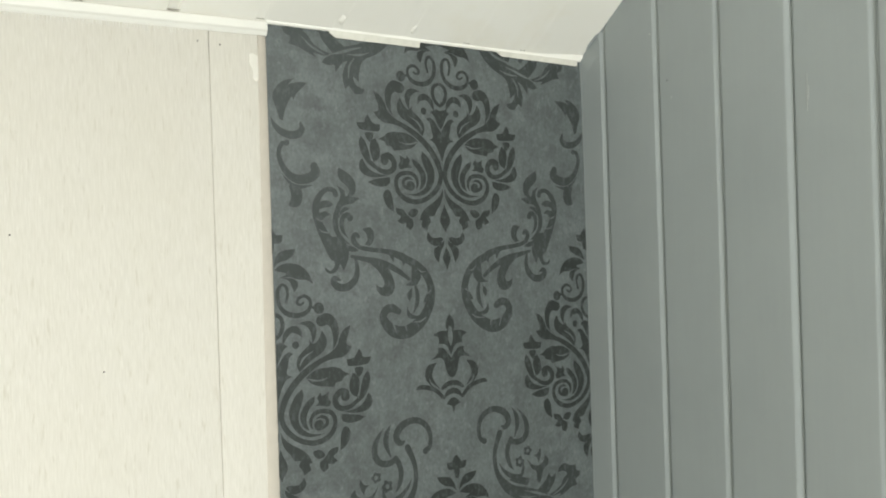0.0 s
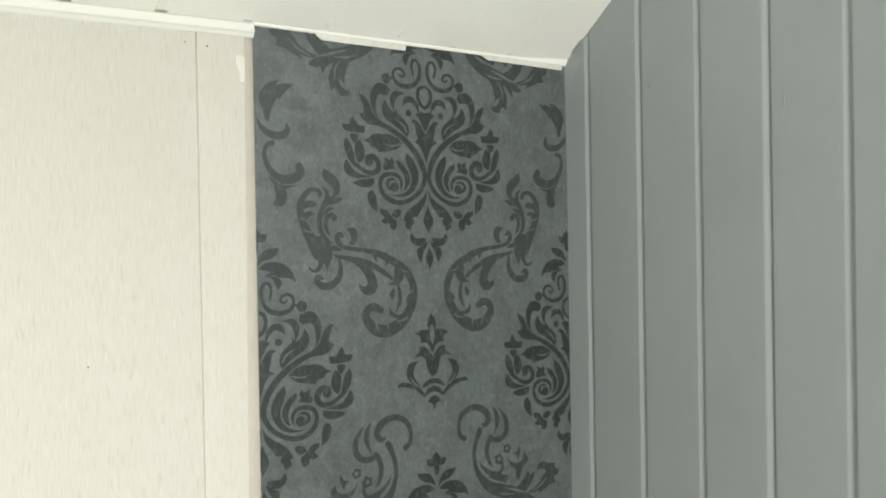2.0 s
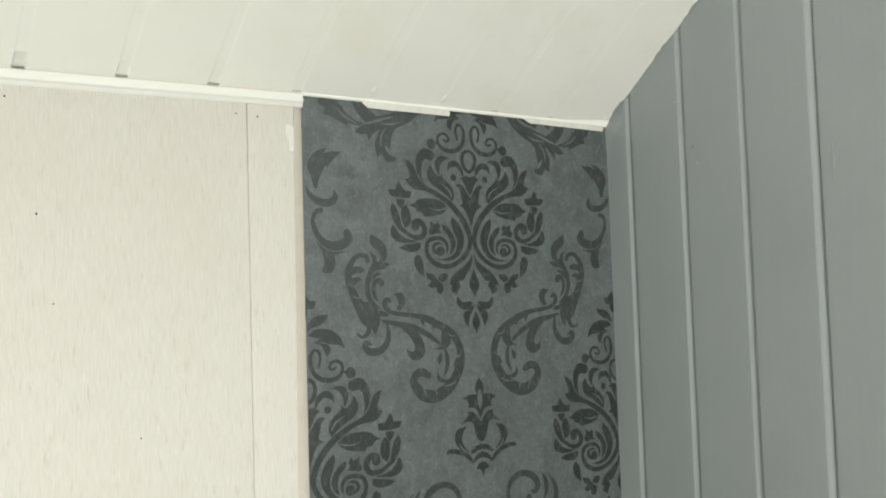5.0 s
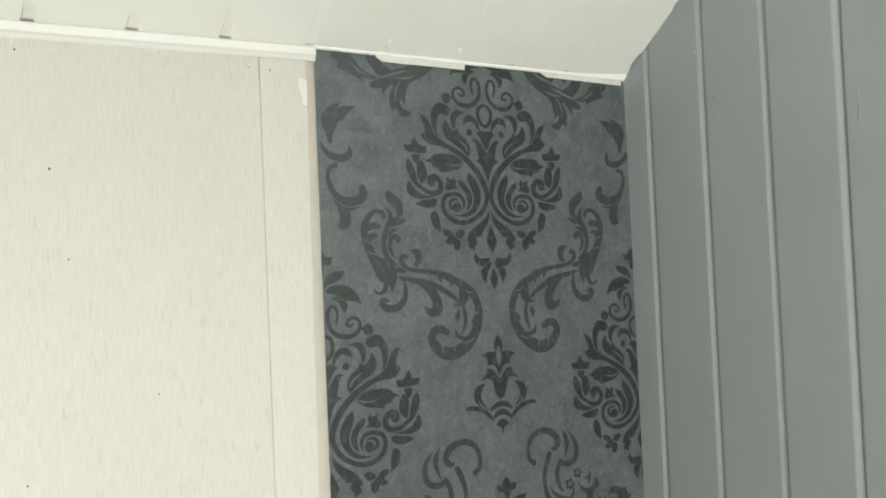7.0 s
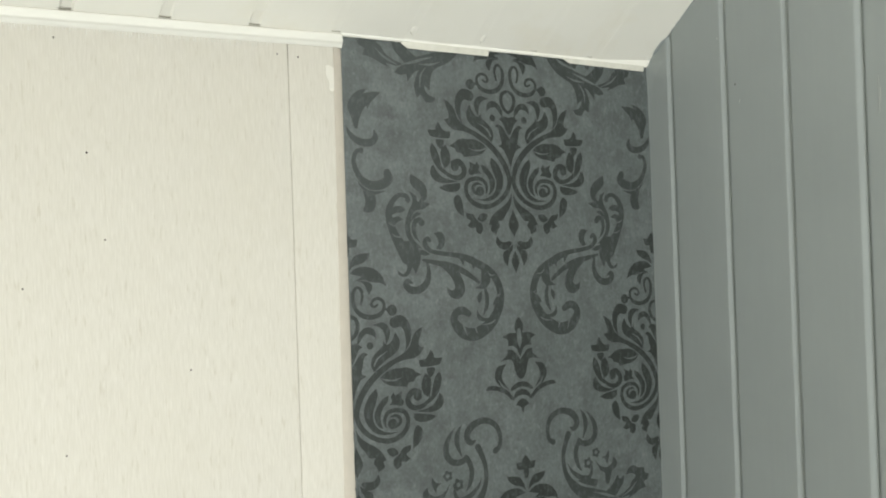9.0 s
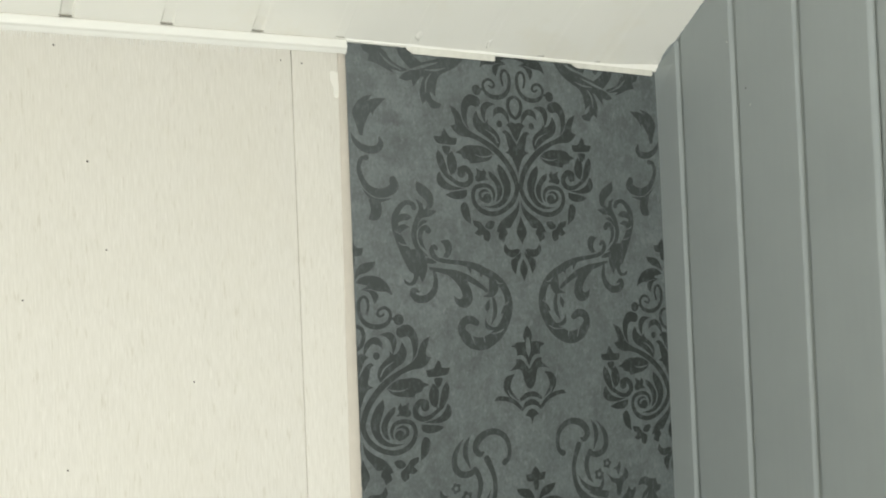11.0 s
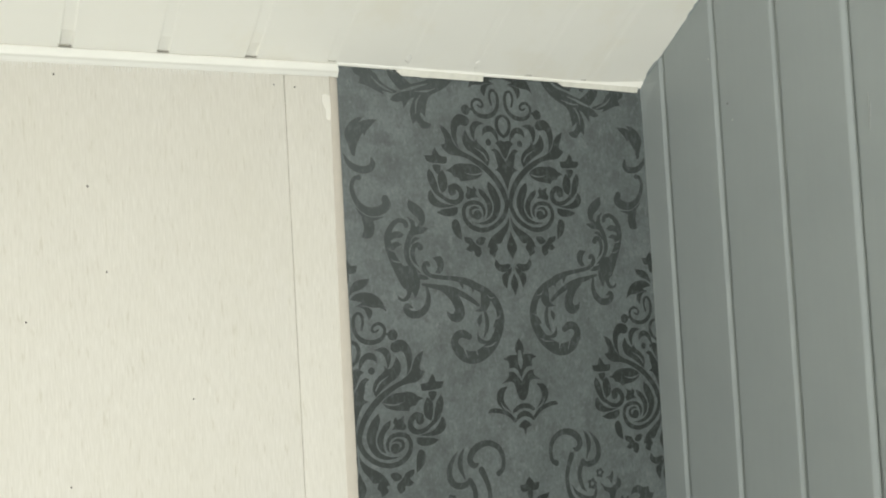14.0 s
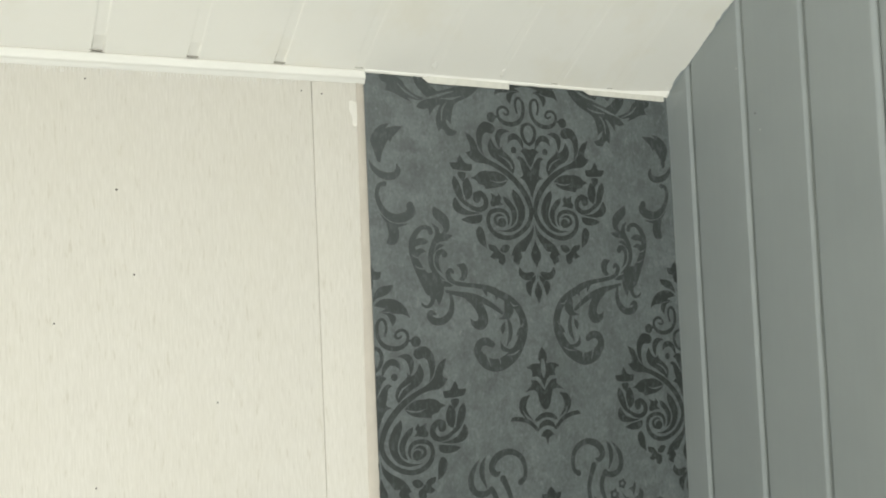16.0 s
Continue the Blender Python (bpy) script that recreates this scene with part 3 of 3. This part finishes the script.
def draw_plume_scroll(m):
    m.ribbon((8, 6, 6, 7, 7.5, 8, 9.5, 9.5, 8.5, 7, 3), (52, -252.5), (44.5, -247), (42.5, -233.5), (46.5, -220), (57, -210.5), (71.5, -207), (87, -211.5), (96.5, -220.5), (98, -230.5), (91.5, -236.5), (86, -234.5))
    m.ribbon((9, 7.5, 6.5, 6.5, 9, 15, 18, 18, 15), (81, -244), (75, -257), (70, -273.5), (70.5, -293.5), (77.5, -311.5), (92.5, -328), (114, -340), (139.5, -347.5), (160.5, -352))
    m.ribbon((8, 7.5, 7, 5.5, 0.5), (101.5, -256.5), (95.5, -266.5), (93.5, -279), (97.5, -294), (104.5, -303.5))
    m.ribbon((6, 8, 8, 8.5, 7.5, 4.5, 0.5), (100, -257), (111.5, -261.5), (124.5, -259.5), (133, -249), (132.5, -234), (126, -222), (117.5, -212))
    m.ribbon((0.5, 6.5, 7, 1.5), (106, -208.5), (113.5, -220.5), (115, -235.5), (109, -253.5))
    m.ring(7, (133, -278))
    m.ring(8, (116.5, -292.5))
    m.ribbon((0.5, 4.5, 7, 6, 4.5, 1.5), (77, -288), (85, -301), (100.5, -312), (117, -314), (123, -303.5), (123, -293.5))
    m.leaf((143.5, -286.5, 1), (152.5, -284.5), (158, -276, 1), (159, -287), (153.5, -298.5, 1), (150, -290.5))
    m.leaf((129.5, -288.5, 1), (139.5, -299.5), (153, -303.5), (163.5, -298), (166.5, -289, 1), (173.5, -296), (171.5, -305.5), (162.5, -311.5), (156.5, -328.5), (149.5, -327), (148.5, -312.5), (139.5, -306))
    m.leaf((89.5, -317.5, 1), (111, -315), (134.5, -320.5, 1), (128.5, -331.5), (113.5, -335.5), (98.5, -332))
    m.leaf((147.5, -343), (158.5, -334.5), (167, -327), (173, -318, 1), (178.5, -325), (187, -320.5, 1), (185, -331), (177, -341.5), (167.5, -350), (153.5, -353.5))
    m.leaf((169.5, -352.5, 1), (185.5, -347.5), (197.5, -340), (203, -331.5), (211, -325), (203, -319.5), (191.5, -320.5, 1), (197, -311), (208, -308), (217, -312.5), (230, -313.5, 1), (231, -322), (239.5, -325, 1), (236, -332.5), (228, -337), (231.5, -345.5, 1), (218, -348), (205, -354), (191.5, -359, 1), (196, -353.5), (181.5, -355.5))
    m.leaf((142, -346.5), (159.5, -350), (177.5, -357), (185, -365, 1), (174.5, -367.5), (166.5, -366), (165, -375.5, 1), (158.5, -367.5), (153, -361.5), (145.5, -357.5))
    m.leaf((113, -349.5, 1), (124.5, -359), (129.5, -374.5), (130.5, -385.5, 1), (139, -379), (135, -390), (122, -395, 1), (126.5, -401), (138, -401.5), (146, -392.5), (151.5, -398, 1), (155, -381.5), (150.5, -366), (143, -355.5), (132, -350.5))
    m.vein((0.8, 3, 3, 0.8), (82, -306), (98, -321), (118, -329), (140, -333))
    m.vein((0.8, 3, 3, 0.8), (124, -338), (142, -343.5), (158, -349), (174, -353))
    m.vein((0.8, 2.5, 0.8), (180, -354), (200, -345), (212, -334))
    m.vein((0.8, 2.5, 0.8), (136, -354), (144, -366), (146, -382))
    m.vein((0.8, 2.5, 0.8), (112, -344), (128, -349), (146, -350))


def draw_curl_leaf(m):
    m.leaf((219.5, 263.5, 1), (232.5, 264), (243.5, 262), (249.5, 259, 1), (240, 268, 1), (252, 266), (262.5, 260), (269.5, 251.5), (272, 243), (268.5, 233), (265, 223.5), (263, 216), (258, 214, 1), (255, 226), (249.5, 237), (243.5, 245), (241, 240.5, 1), (237, 248), (229.5, 255))
    m.ribbon((0.5, 6, 8, 9, 9.5, 8, 3), (276, 218.5), (270.5, 207.5), (261, 199.5), (249, 195.5), (237, 196.5), (231, 203), (232.5, 211))
    m.dot(4, (253.5, 185))
    m.ribbon((4, 5.5, 6, 6.5, 8, 11, 12.5, 13, 10), (252.5, 185.5), (260.5, 184), (264.5, 173.5), (261.5, 161), (252, 146.5), (237, 137.5), (220.5, 138.5), (210.5, 145.5), (212.5, 154.5))
    m.ribbon((0.5, 3.5, 5, 0.5), (259.5, 145), (248, 133), (234, 126.5), (213.5, 129))
    m.leaf((249.5, 130, 1), (232, 126, 1), (229, 114), (234, 100.5), (248, 101), (245.5, 114.5))


def lay(name, draw, mat, places, label, pull=0.0):
    """Prints a figure at each place of the paper, cut at the paper's edges. pull: how far the paper was stretched in hanging, west of the axis."""
    motif = Motif()
    draw(motif)
    source = bpy.data.meshes.new(name)
    motif.bm.to_mesh(source)
    motif.bm.free()
    for du, dv in places:
        bm = bmesh.new()
        bm.from_mesh(source)
        for v in bm.verts:
            x, z = v.co.x, v.co.z
            if x < 0:
                x, z = x * (1 - pull * max(0, min(1, z / 0.2))), z + pull * x * max(0, min(1, (z + 0.1) / 0.25))
            u, w = x + du, z + dv
            v.co.x, v.co.z = ORIGIN.x + u - SHEAR * w, ORIGIN.y + w - SHEAR * u
        for co, no in (((EDGE - 0.004, 0, 0), (-1, 0, 0)), ((-0.001, 0, 0), (1, 0, 0)), ((0, 0, PAPER_TOP + 0.001), (0, 0, 1)), ((0, 0, 0.02), (0, 0, -1))):
            bmesh.ops.bisect_plane(bm, geom=bm.verts[:] + bm.edges[:] + bm.faces[:], plane_co=co, plane_no=no, clear_outer=True)
        if bm.faces:
            me = bpy.data.meshes.new(name)
            bm.to_mesh(me)
            me.materials.append(mat)
            me.materials.append(PAPER)
            ob = tagged(new(name, me), label)
            ob.parent = wallpaper
        bm.free()
    bpy.data.meshes.remove(source)


ROWS_UP = [k * REPEAT_H for k in (1, 0, -1, -2)]
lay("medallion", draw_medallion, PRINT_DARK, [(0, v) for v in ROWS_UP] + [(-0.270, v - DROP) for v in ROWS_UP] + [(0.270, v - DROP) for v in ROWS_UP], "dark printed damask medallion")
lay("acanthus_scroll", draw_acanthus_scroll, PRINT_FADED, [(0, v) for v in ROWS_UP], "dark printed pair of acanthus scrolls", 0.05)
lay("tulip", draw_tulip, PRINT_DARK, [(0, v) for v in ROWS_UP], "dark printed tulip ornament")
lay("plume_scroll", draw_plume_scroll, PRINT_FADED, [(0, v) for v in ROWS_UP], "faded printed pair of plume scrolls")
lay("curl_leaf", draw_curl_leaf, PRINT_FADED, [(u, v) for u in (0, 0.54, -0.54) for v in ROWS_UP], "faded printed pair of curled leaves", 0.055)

# ---- cream panelling ----
def panel(x0, x1, name, label, round_left, round_right):
    """An upright panel with eased long edges."""
    bm = bmesh.new()
    pts = []
    for x, r, s in ((x0, round_left, 1), (x1, round_right, -1)):
        arc = [(x + s * r * (1 - math.sin(a)), -PANEL + min(r, PANEL) * (1 - math.cos(a))) for a in [math.pi / 2 * i / 5 for i in range(6)]]
        pts += arc[::-1] if s == 1 else arc
    pts = [(x0, 0.0)] + pts + [(x1, 0.0)]
    rings = [[bm.verts.new((x, y - 0.0005, 0.0 if e == 0 else eave(x) + 0.002)) for x, y in pts] for e in (0, 1)]
    for i in range(len(pts)):
        j = (i + 1) % len(pts)
        f = bm.faces.new((rings[0][i], rings[0][j], rings[1][j], rings[1][i]))
        f.smooth = 0 < i < len(pts) - 2
    bm.faces.new(rings[0][::-1])
    bm.faces.new(rings[1])
    return thing(name, bm, CREAM, label, "panel", "", "cream cladding panels")


wide = panel(SEAM - 1.22, SEAM - 0.0004, "cladding_panel", "wide cream fibre-textured wall panel fixed with nails", 0.0012, 0.0012)
narrow = panel(SEAM + 0.0004, EDGE - 0.008, "cladding_panel", "narrow cream wall panel with a rounded edge beside wallpaper", 0.0012, 0.003)
bm = bmesh.new()
outline = [(0.0, 0.001)] + [(k / 16, -(PANEL + 0.0006) * (1 - (k / 16) ** 2.0)) for k in range(17)]
prism(bm, outline, lambda p, e: (EDGE + 0.0035 - (0.032, 0.0125)[e] * (1 - p[0]), p[1] - 0.0005, 0.0 if e == 0 else eave(EDGE) - 0.016))
for f in list(bm.faces)[1:17]:
    f.smooth = True
# beige of the aged edge, darkened for the shade on its curve
part("edging", bm, EDGING, narrow, "aged beige rounded edging with painted shade")
panel(SEAM - 2.45, SEAM - 1.2212, "cladding_panel", "wide cream fibre-textured wall panel fixed with nails", 0.0012, 0.0012)
thing("joint", slab(bmesh.new(), SEAM - 0.0003, SEAM + 0.0003, -PANEL + 0.0008, -0.001, 0.0, EAVE - 0.05), GAP, "thin dark joint between cream panels", "joint", "structure")


def nail(x, z, r):
    bm = bmesh.new()
    bmesh.ops.create_uvsphere(bm, u_segments=10, v_segments=6, radius=r)
    for v in bm.verts:
        v.co = Vector((x + v.co.x, -PANEL - 0.0004 + v.co.y * 0.35, z + v.co.z))
    return part("nail", bm, NAIL, wide if x < SEAM else narrow, "small dark nail head")


nail(-0.8600, 1.7628, 0.0014)
nail(-0.8908, 1.8903, 0.0012)
nail(-0.6310, 1.8939, 0.0010)
nail(-0.6033, 1.8921, 0.0012)
nail(-0.8433, 1.6637, 0.0011)
nail(-0.9298, 1.6120, 0.0011)
nail(-0.8909, 1.4248, 0.0011)
nail(-0.7515, 1.5067, 0.0011)
nail(-0.8264, 1.9076, 0.0015)


# shiny patch of filler near the top of the panel edge
bm = bmesh.new()
for dx, dz, rx, rz in ((-0.0010, 0.004, 0.0085, 0.0140), (0.0018, -0.006, 0.0070, 0.0130), (-0.0030, 0.011, 0.0060, 0.0060), (0.0005, -0.015, 0.0050, 0.0070)):
    for v in bmesh.ops.create_uvsphere(bm, u_segments=18, v_segments=10, radius=1)["verts"]:
        k = 1 + 0.22 * noise.noise((v.co.x * 2 + dz * 900, 1.0, v.co.z * 2))
        v.co = Vector((-0.5589 + dx + v.co.x * rx * k, -PANEL + 0.0003 + v.co.y * 0.0011, 1.8709 + dz + v.co.z * rz * k))
smooth(part("filler_patch", bm, SMEAR, narrow, "smooth glossy patch of pale filler"))

# ---- trims under the ceiling ----
def moulding(name, x0, x1, profile, mat, label, ragged=0.0):
    """A strip along the eave; profile: (out from the wall, down from the ceiling)."""
    bm = bmesh.new()
    count = max(2, int((x1 - x0) / 0.012))
    rings = []
    for i in range(count + 1):
        x = x0 + (x1 - x0) * i / count
        wob = ragged * (noise.noise((x * 40, 0, 3.1)) + 0.5 * noise.noise((x * 110, 2, 0)))
        rings.append([bm.verts.new((x, -o, eave(x) - d - (wob if d > 0.006 else 0))) for o, d in profile])
    n = len(profile)
    for a, b in zip(rings, rings[1:]):
        for i in range(n):
            j = (i + 1) % n
            bm.faces.new((a[i], a[j], b[j], b[i]))
    bm.faces.new(rings[0][::-1])
    bm.faces.new(rings[-1])
    return thing(name, bm, mat, label, "trim", "structure")


moulding("trim", WEST, -0.5420, [(0.0, 0.0166), (0.0052, 0.0166), (0.0062, 0.0152), (0.0076, 0.0118), (0.0092, 0.0100), (0.0096, 0.0088), (0.0092, 0.0060), (0.0082, 0.0025), (0.0070, -0.0006), (0.0, 0.0)], TRIM, "white painted wooden trim under the ceiling")
bm = bmesh.new()
rings = []
for i in range(61):
    x = -0.5415 + 0.5405 * i / 60
    low = PAPER_TOP + 0.0006 * noise.noise((x * 45, 0, 3.1)) + 0.0004 * noise.noise((x * 120, 2, 0))
    c = max(eave(x), low + 0.0012)
    rings.append([bm.verts.new(p) for p in ((x, -0.0008, low), (x, -0.0030, low - 0.0002), (x, -0.0046, low + 0.0014), (x, -0.0052 - 0.6 * (c - low), c + RISE * (0.0052 + 0.6 * (c - low)) - 0.0004), (x, -0.0008, c + 0.0004))])
for p, r in zip(rings, rings[1:]):
    for i in range(5):
        j = (i + 1) % 5
        bm.faces.new((p[i], p[j], r[j], r[i]))
bm.faces.new(rings[0][::-1])
bm.faces.new(rings[-1])
thing("trim", bm, WHITE, "white filler wedge between wallpaper and ceiling", "trim", "structure")


def flap(x0, x1, z0, z1, label):
    """A loose white strip that laps over the paper; z0, z1: its lower edge at both ends."""
    bm = bmesh.new()
    count = 16
    rings = []
    for i in range(count + 1):
        u = i / count
        x = x0 + (x1 - x0) * u
        low = z0 + (z1 - z0) * u + 0.0007 * noise.noise((x * 60, 1, 1))
        low += (PAPER_TOP - low) * max(0.0, 1 - u * 22) * 0.8
        up = PAPER_TOP + 0.0015
        rings.append([bm.verts.new(p) for p in ((x, -0.0012, low), (x, -0.0026, low - 0.0002), (x, -0.0032, low + 0.003), (x, -0.0044, up), (x, -0.0012, up))])
    for p, r in zip(rings, rings[1:]):
        for i in range(5):
            j = (i + 1) % 5
            bm.faces.new((p[i], p[j], r[j], r[i]))
    bm.faces.new(rings[0][::-1])
    bm.faces.new(rings[-1])
    return thing("loose_strip", bm, CAULK, label, "strip", "", "loose white strips")


flap(-0.4521, -0.3103, 1.9180, 1.9182, "loose white trim strip lapping over the wallpaper top")
flap(-0.172, -0.0105, 1.9200, 1.9182, "loose white trim strip ending at the grey wall")

# dark strips paint the shade where the ceiling boards' grooves run out over the trims
for x, w, out in ((-0.9880, 0.0145, 0.0066), (-0.8783, 0.0145, 0.0066), (-0.7686, 0.0145, 0.0066), (-0.6593, 0.0146, 0.0066), (-0.5496, 0.0120, 0.0066), (-0.232, 0.012, 0.0078), (-0.126, 0.010, 0.0078)):
    z = eave(x) + RISE * out
    thing("groove_shade_strip", slab(bmesh.new(), x - w / 2, x + w / 2, -out, -out + 0.003, z - 0.0006, z + 0.0006), SHADE, "dark strip standing for shade at a ceiling groove", "gap", "structure")


# dabs of dried filler on the ceiling over the loose strips and in the corner
def dab(x, y, wide, long):
    bm = bmesh.new()
    for v in bmesh.ops.create_uvsphere(bm, u_segments=14, v_segments=8, radius=1)["verts"]:
        k = 1 + 0.7 * noise.noise((v.co.x * 2.3 + x * 90, v.co.y * 2.3, 2.0))
        px, py = x + v.co.x * wide * k, y + v.co.y * long * k
        v.co = Vector((px, py, roof(px, py) + 0.0004 + v.co.z * 0.0011))
    return smooth(thing("filler_dab", bm, WHITE, "small dab of dried white filler on the ceiling", "filler", "", "filler dabs"))


dab(-0.4400, -0.0176, 0.0045, 0.0060)
dab(-0.3277, -0.0176, 0.0040, 0.0065)
dab(-0.0100, -0.0100, 0.0045, 0.0040)

# ---- paint edges in the corner ----
# grey wall paint that runs ragged over the edge of the white ceiling
bm = bmesh.new()
edge = []
for i in range(700):
    d = 0.004 + i * 0.003
    lap = max(0.0, 0.0012 + 0.0042 * noise.noise((d * 30, 0.3, 1.7)) + 0.0034 * noise.noise((d * 95, 4.1, 0.2)) + 0.0022 * noise.noise((d * 230, 1.1, 3.2))) + 0.0028 * math.exp(-((d - 0.030) / 0.014) ** 2)
    g = ((d - FIRST) / BOARD) % 1.0
    if d > FIRST - 0.02 and (g < 0.04 or g > 0.93):
        lap = 0.0003
    near, far = east(d, 0.002, 0.0), east(d, -lap - 0.0002, 0.0)
    edge.append([bm.verts.new((*p[:2], roof(*p[:2]) - drop)) for p, drop in ((near, 0.0006), (far, 0.0005), (far, -0.001), (near, -0.001))])
for p, q in zip(edge, edge[1:]):
    for i in range(4):
        j = (i + 1) % 4
        bm.faces.new((p[i], p[j], q[j], q[i]))
thing("trim_paint", bm, GREY, "ragged edge of grey wall paint on the ceiling", "paint edge", "structure")

# grey filler that closes the top of the corner and laps onto the paper
bm = bmesh.new()
rows = []
for i in range(25):
    t = i / 24
    z = EAVE + 0.004 - 0.12 * t ** 1.4
    w = 0.0001 + 0.0036 * math.exp(-0.12 * t ** 1.4 / 0.028) + 0.0004 * noise.noise((0, 0, z * 60)) * (1 - t)
    rows.append([bm.verts.new(east(0.001 + 12.0 * w, -0.0001, z)), bm.verts.new((-w, -0.0012, z)), bm.verts.new((-w - 0.0002, 0.0, z))])
for p, q in zip(rows, rows[1:]):
    for i in (0, 1):
        bm.faces.new((p[i], p[i + 1], q[i + 1], q[i]))
thing("paint_edge", bm, GREY, "grey paint lapping over the wallpaper corner", "paint edge", "structure")


def speck(d, z, r, mat, label):
    bm = bmesh.new()
    bmesh.ops.create_uvsphere(bm, u_segments=10, v_segments=6, radius=r)
    for v in bm.verts:
        v.co = Vector(east(d + v.co.y, 0.0002 + v.co.x * 0.3, z + v.co.z))
    return part("paint_speck", bm, mat, wall_east, label)


speck(0.1822, 1.8649, 0.0013, NAIL, "small dark nail head in grey boards")
speck(0.3485, 1.5448, 0.0010, NAIL, "small dark nail head in grey boards")
speck(0.2783, 1.9669, 0.0016, GREY, "small raised paint speck on grey boards")
speck(0.1896, 1.8396, 0.0009, TRIM, "small raised paint speck on grey boards")
speck(0.1516, 1.9378, 0.0012, TRIM, "small raised paint speck on grey boards")
speck(0.0707, 1.8626, 0.0008, TRIM, "small raised paint speck on grey boards")
speck(0.5120, 1.8626, 0.0010, TRIM, "small raised paint speck on grey boards")
speck(0.0084, 1.5477, 0.0012, TRIM, "small raised paint speck on grey boards")
speck(0.0349, 1.2703, 0.0012, TRIM, "small raised paint speck on grey boards")


def scratch(d, z0, z1):
    """A thin pale drag mark in the grey paint."""
    bm = bmesh.new()
    prism(bm, [(-0.0003, -0.0001), (0.0003, -0.0001), (0.0002, 0.0004), (-0.0002, 0.0004)], lambda p, e: east(d + p[0] + 0.0006 * e, p[1], (z0, z1)[e]))
    return part("scratch", bm, SCUFF, wall_east, "thin pale scratch")


scratch(0.4071, 1.7881, 1.8339)
scratch(0.3278, 1.4289, 1.4433)
scratch(0.3260, 1.3942, 1.4071)
scratch(0.3280, 1.3974, 1.4141)
scratch(0.4091, 1.8031, 1.8195)


# short pale threads of the vinyl that show under the trim
bm = bmesh.new()
rng = random.Random(7)
x = -1.6
while x < SEAM - 0.02:
    x += rng.uniform(0.0020, 0.0048)
    if noise.noise((x * 9, 0, 0)) < -0.30:
        continue
    top = eave(x) - 0.0160
    slab(bm, x - 0.0004, x + 0.0004, -PANEL - 0.0012, -PANEL - 0.0003, top - rng.uniform(0.002, 0.0080), top)
tagged(part("thread_fringe", bm, TRIM, wide, "fringe of short pale vinyl threads"), kind="stuff")
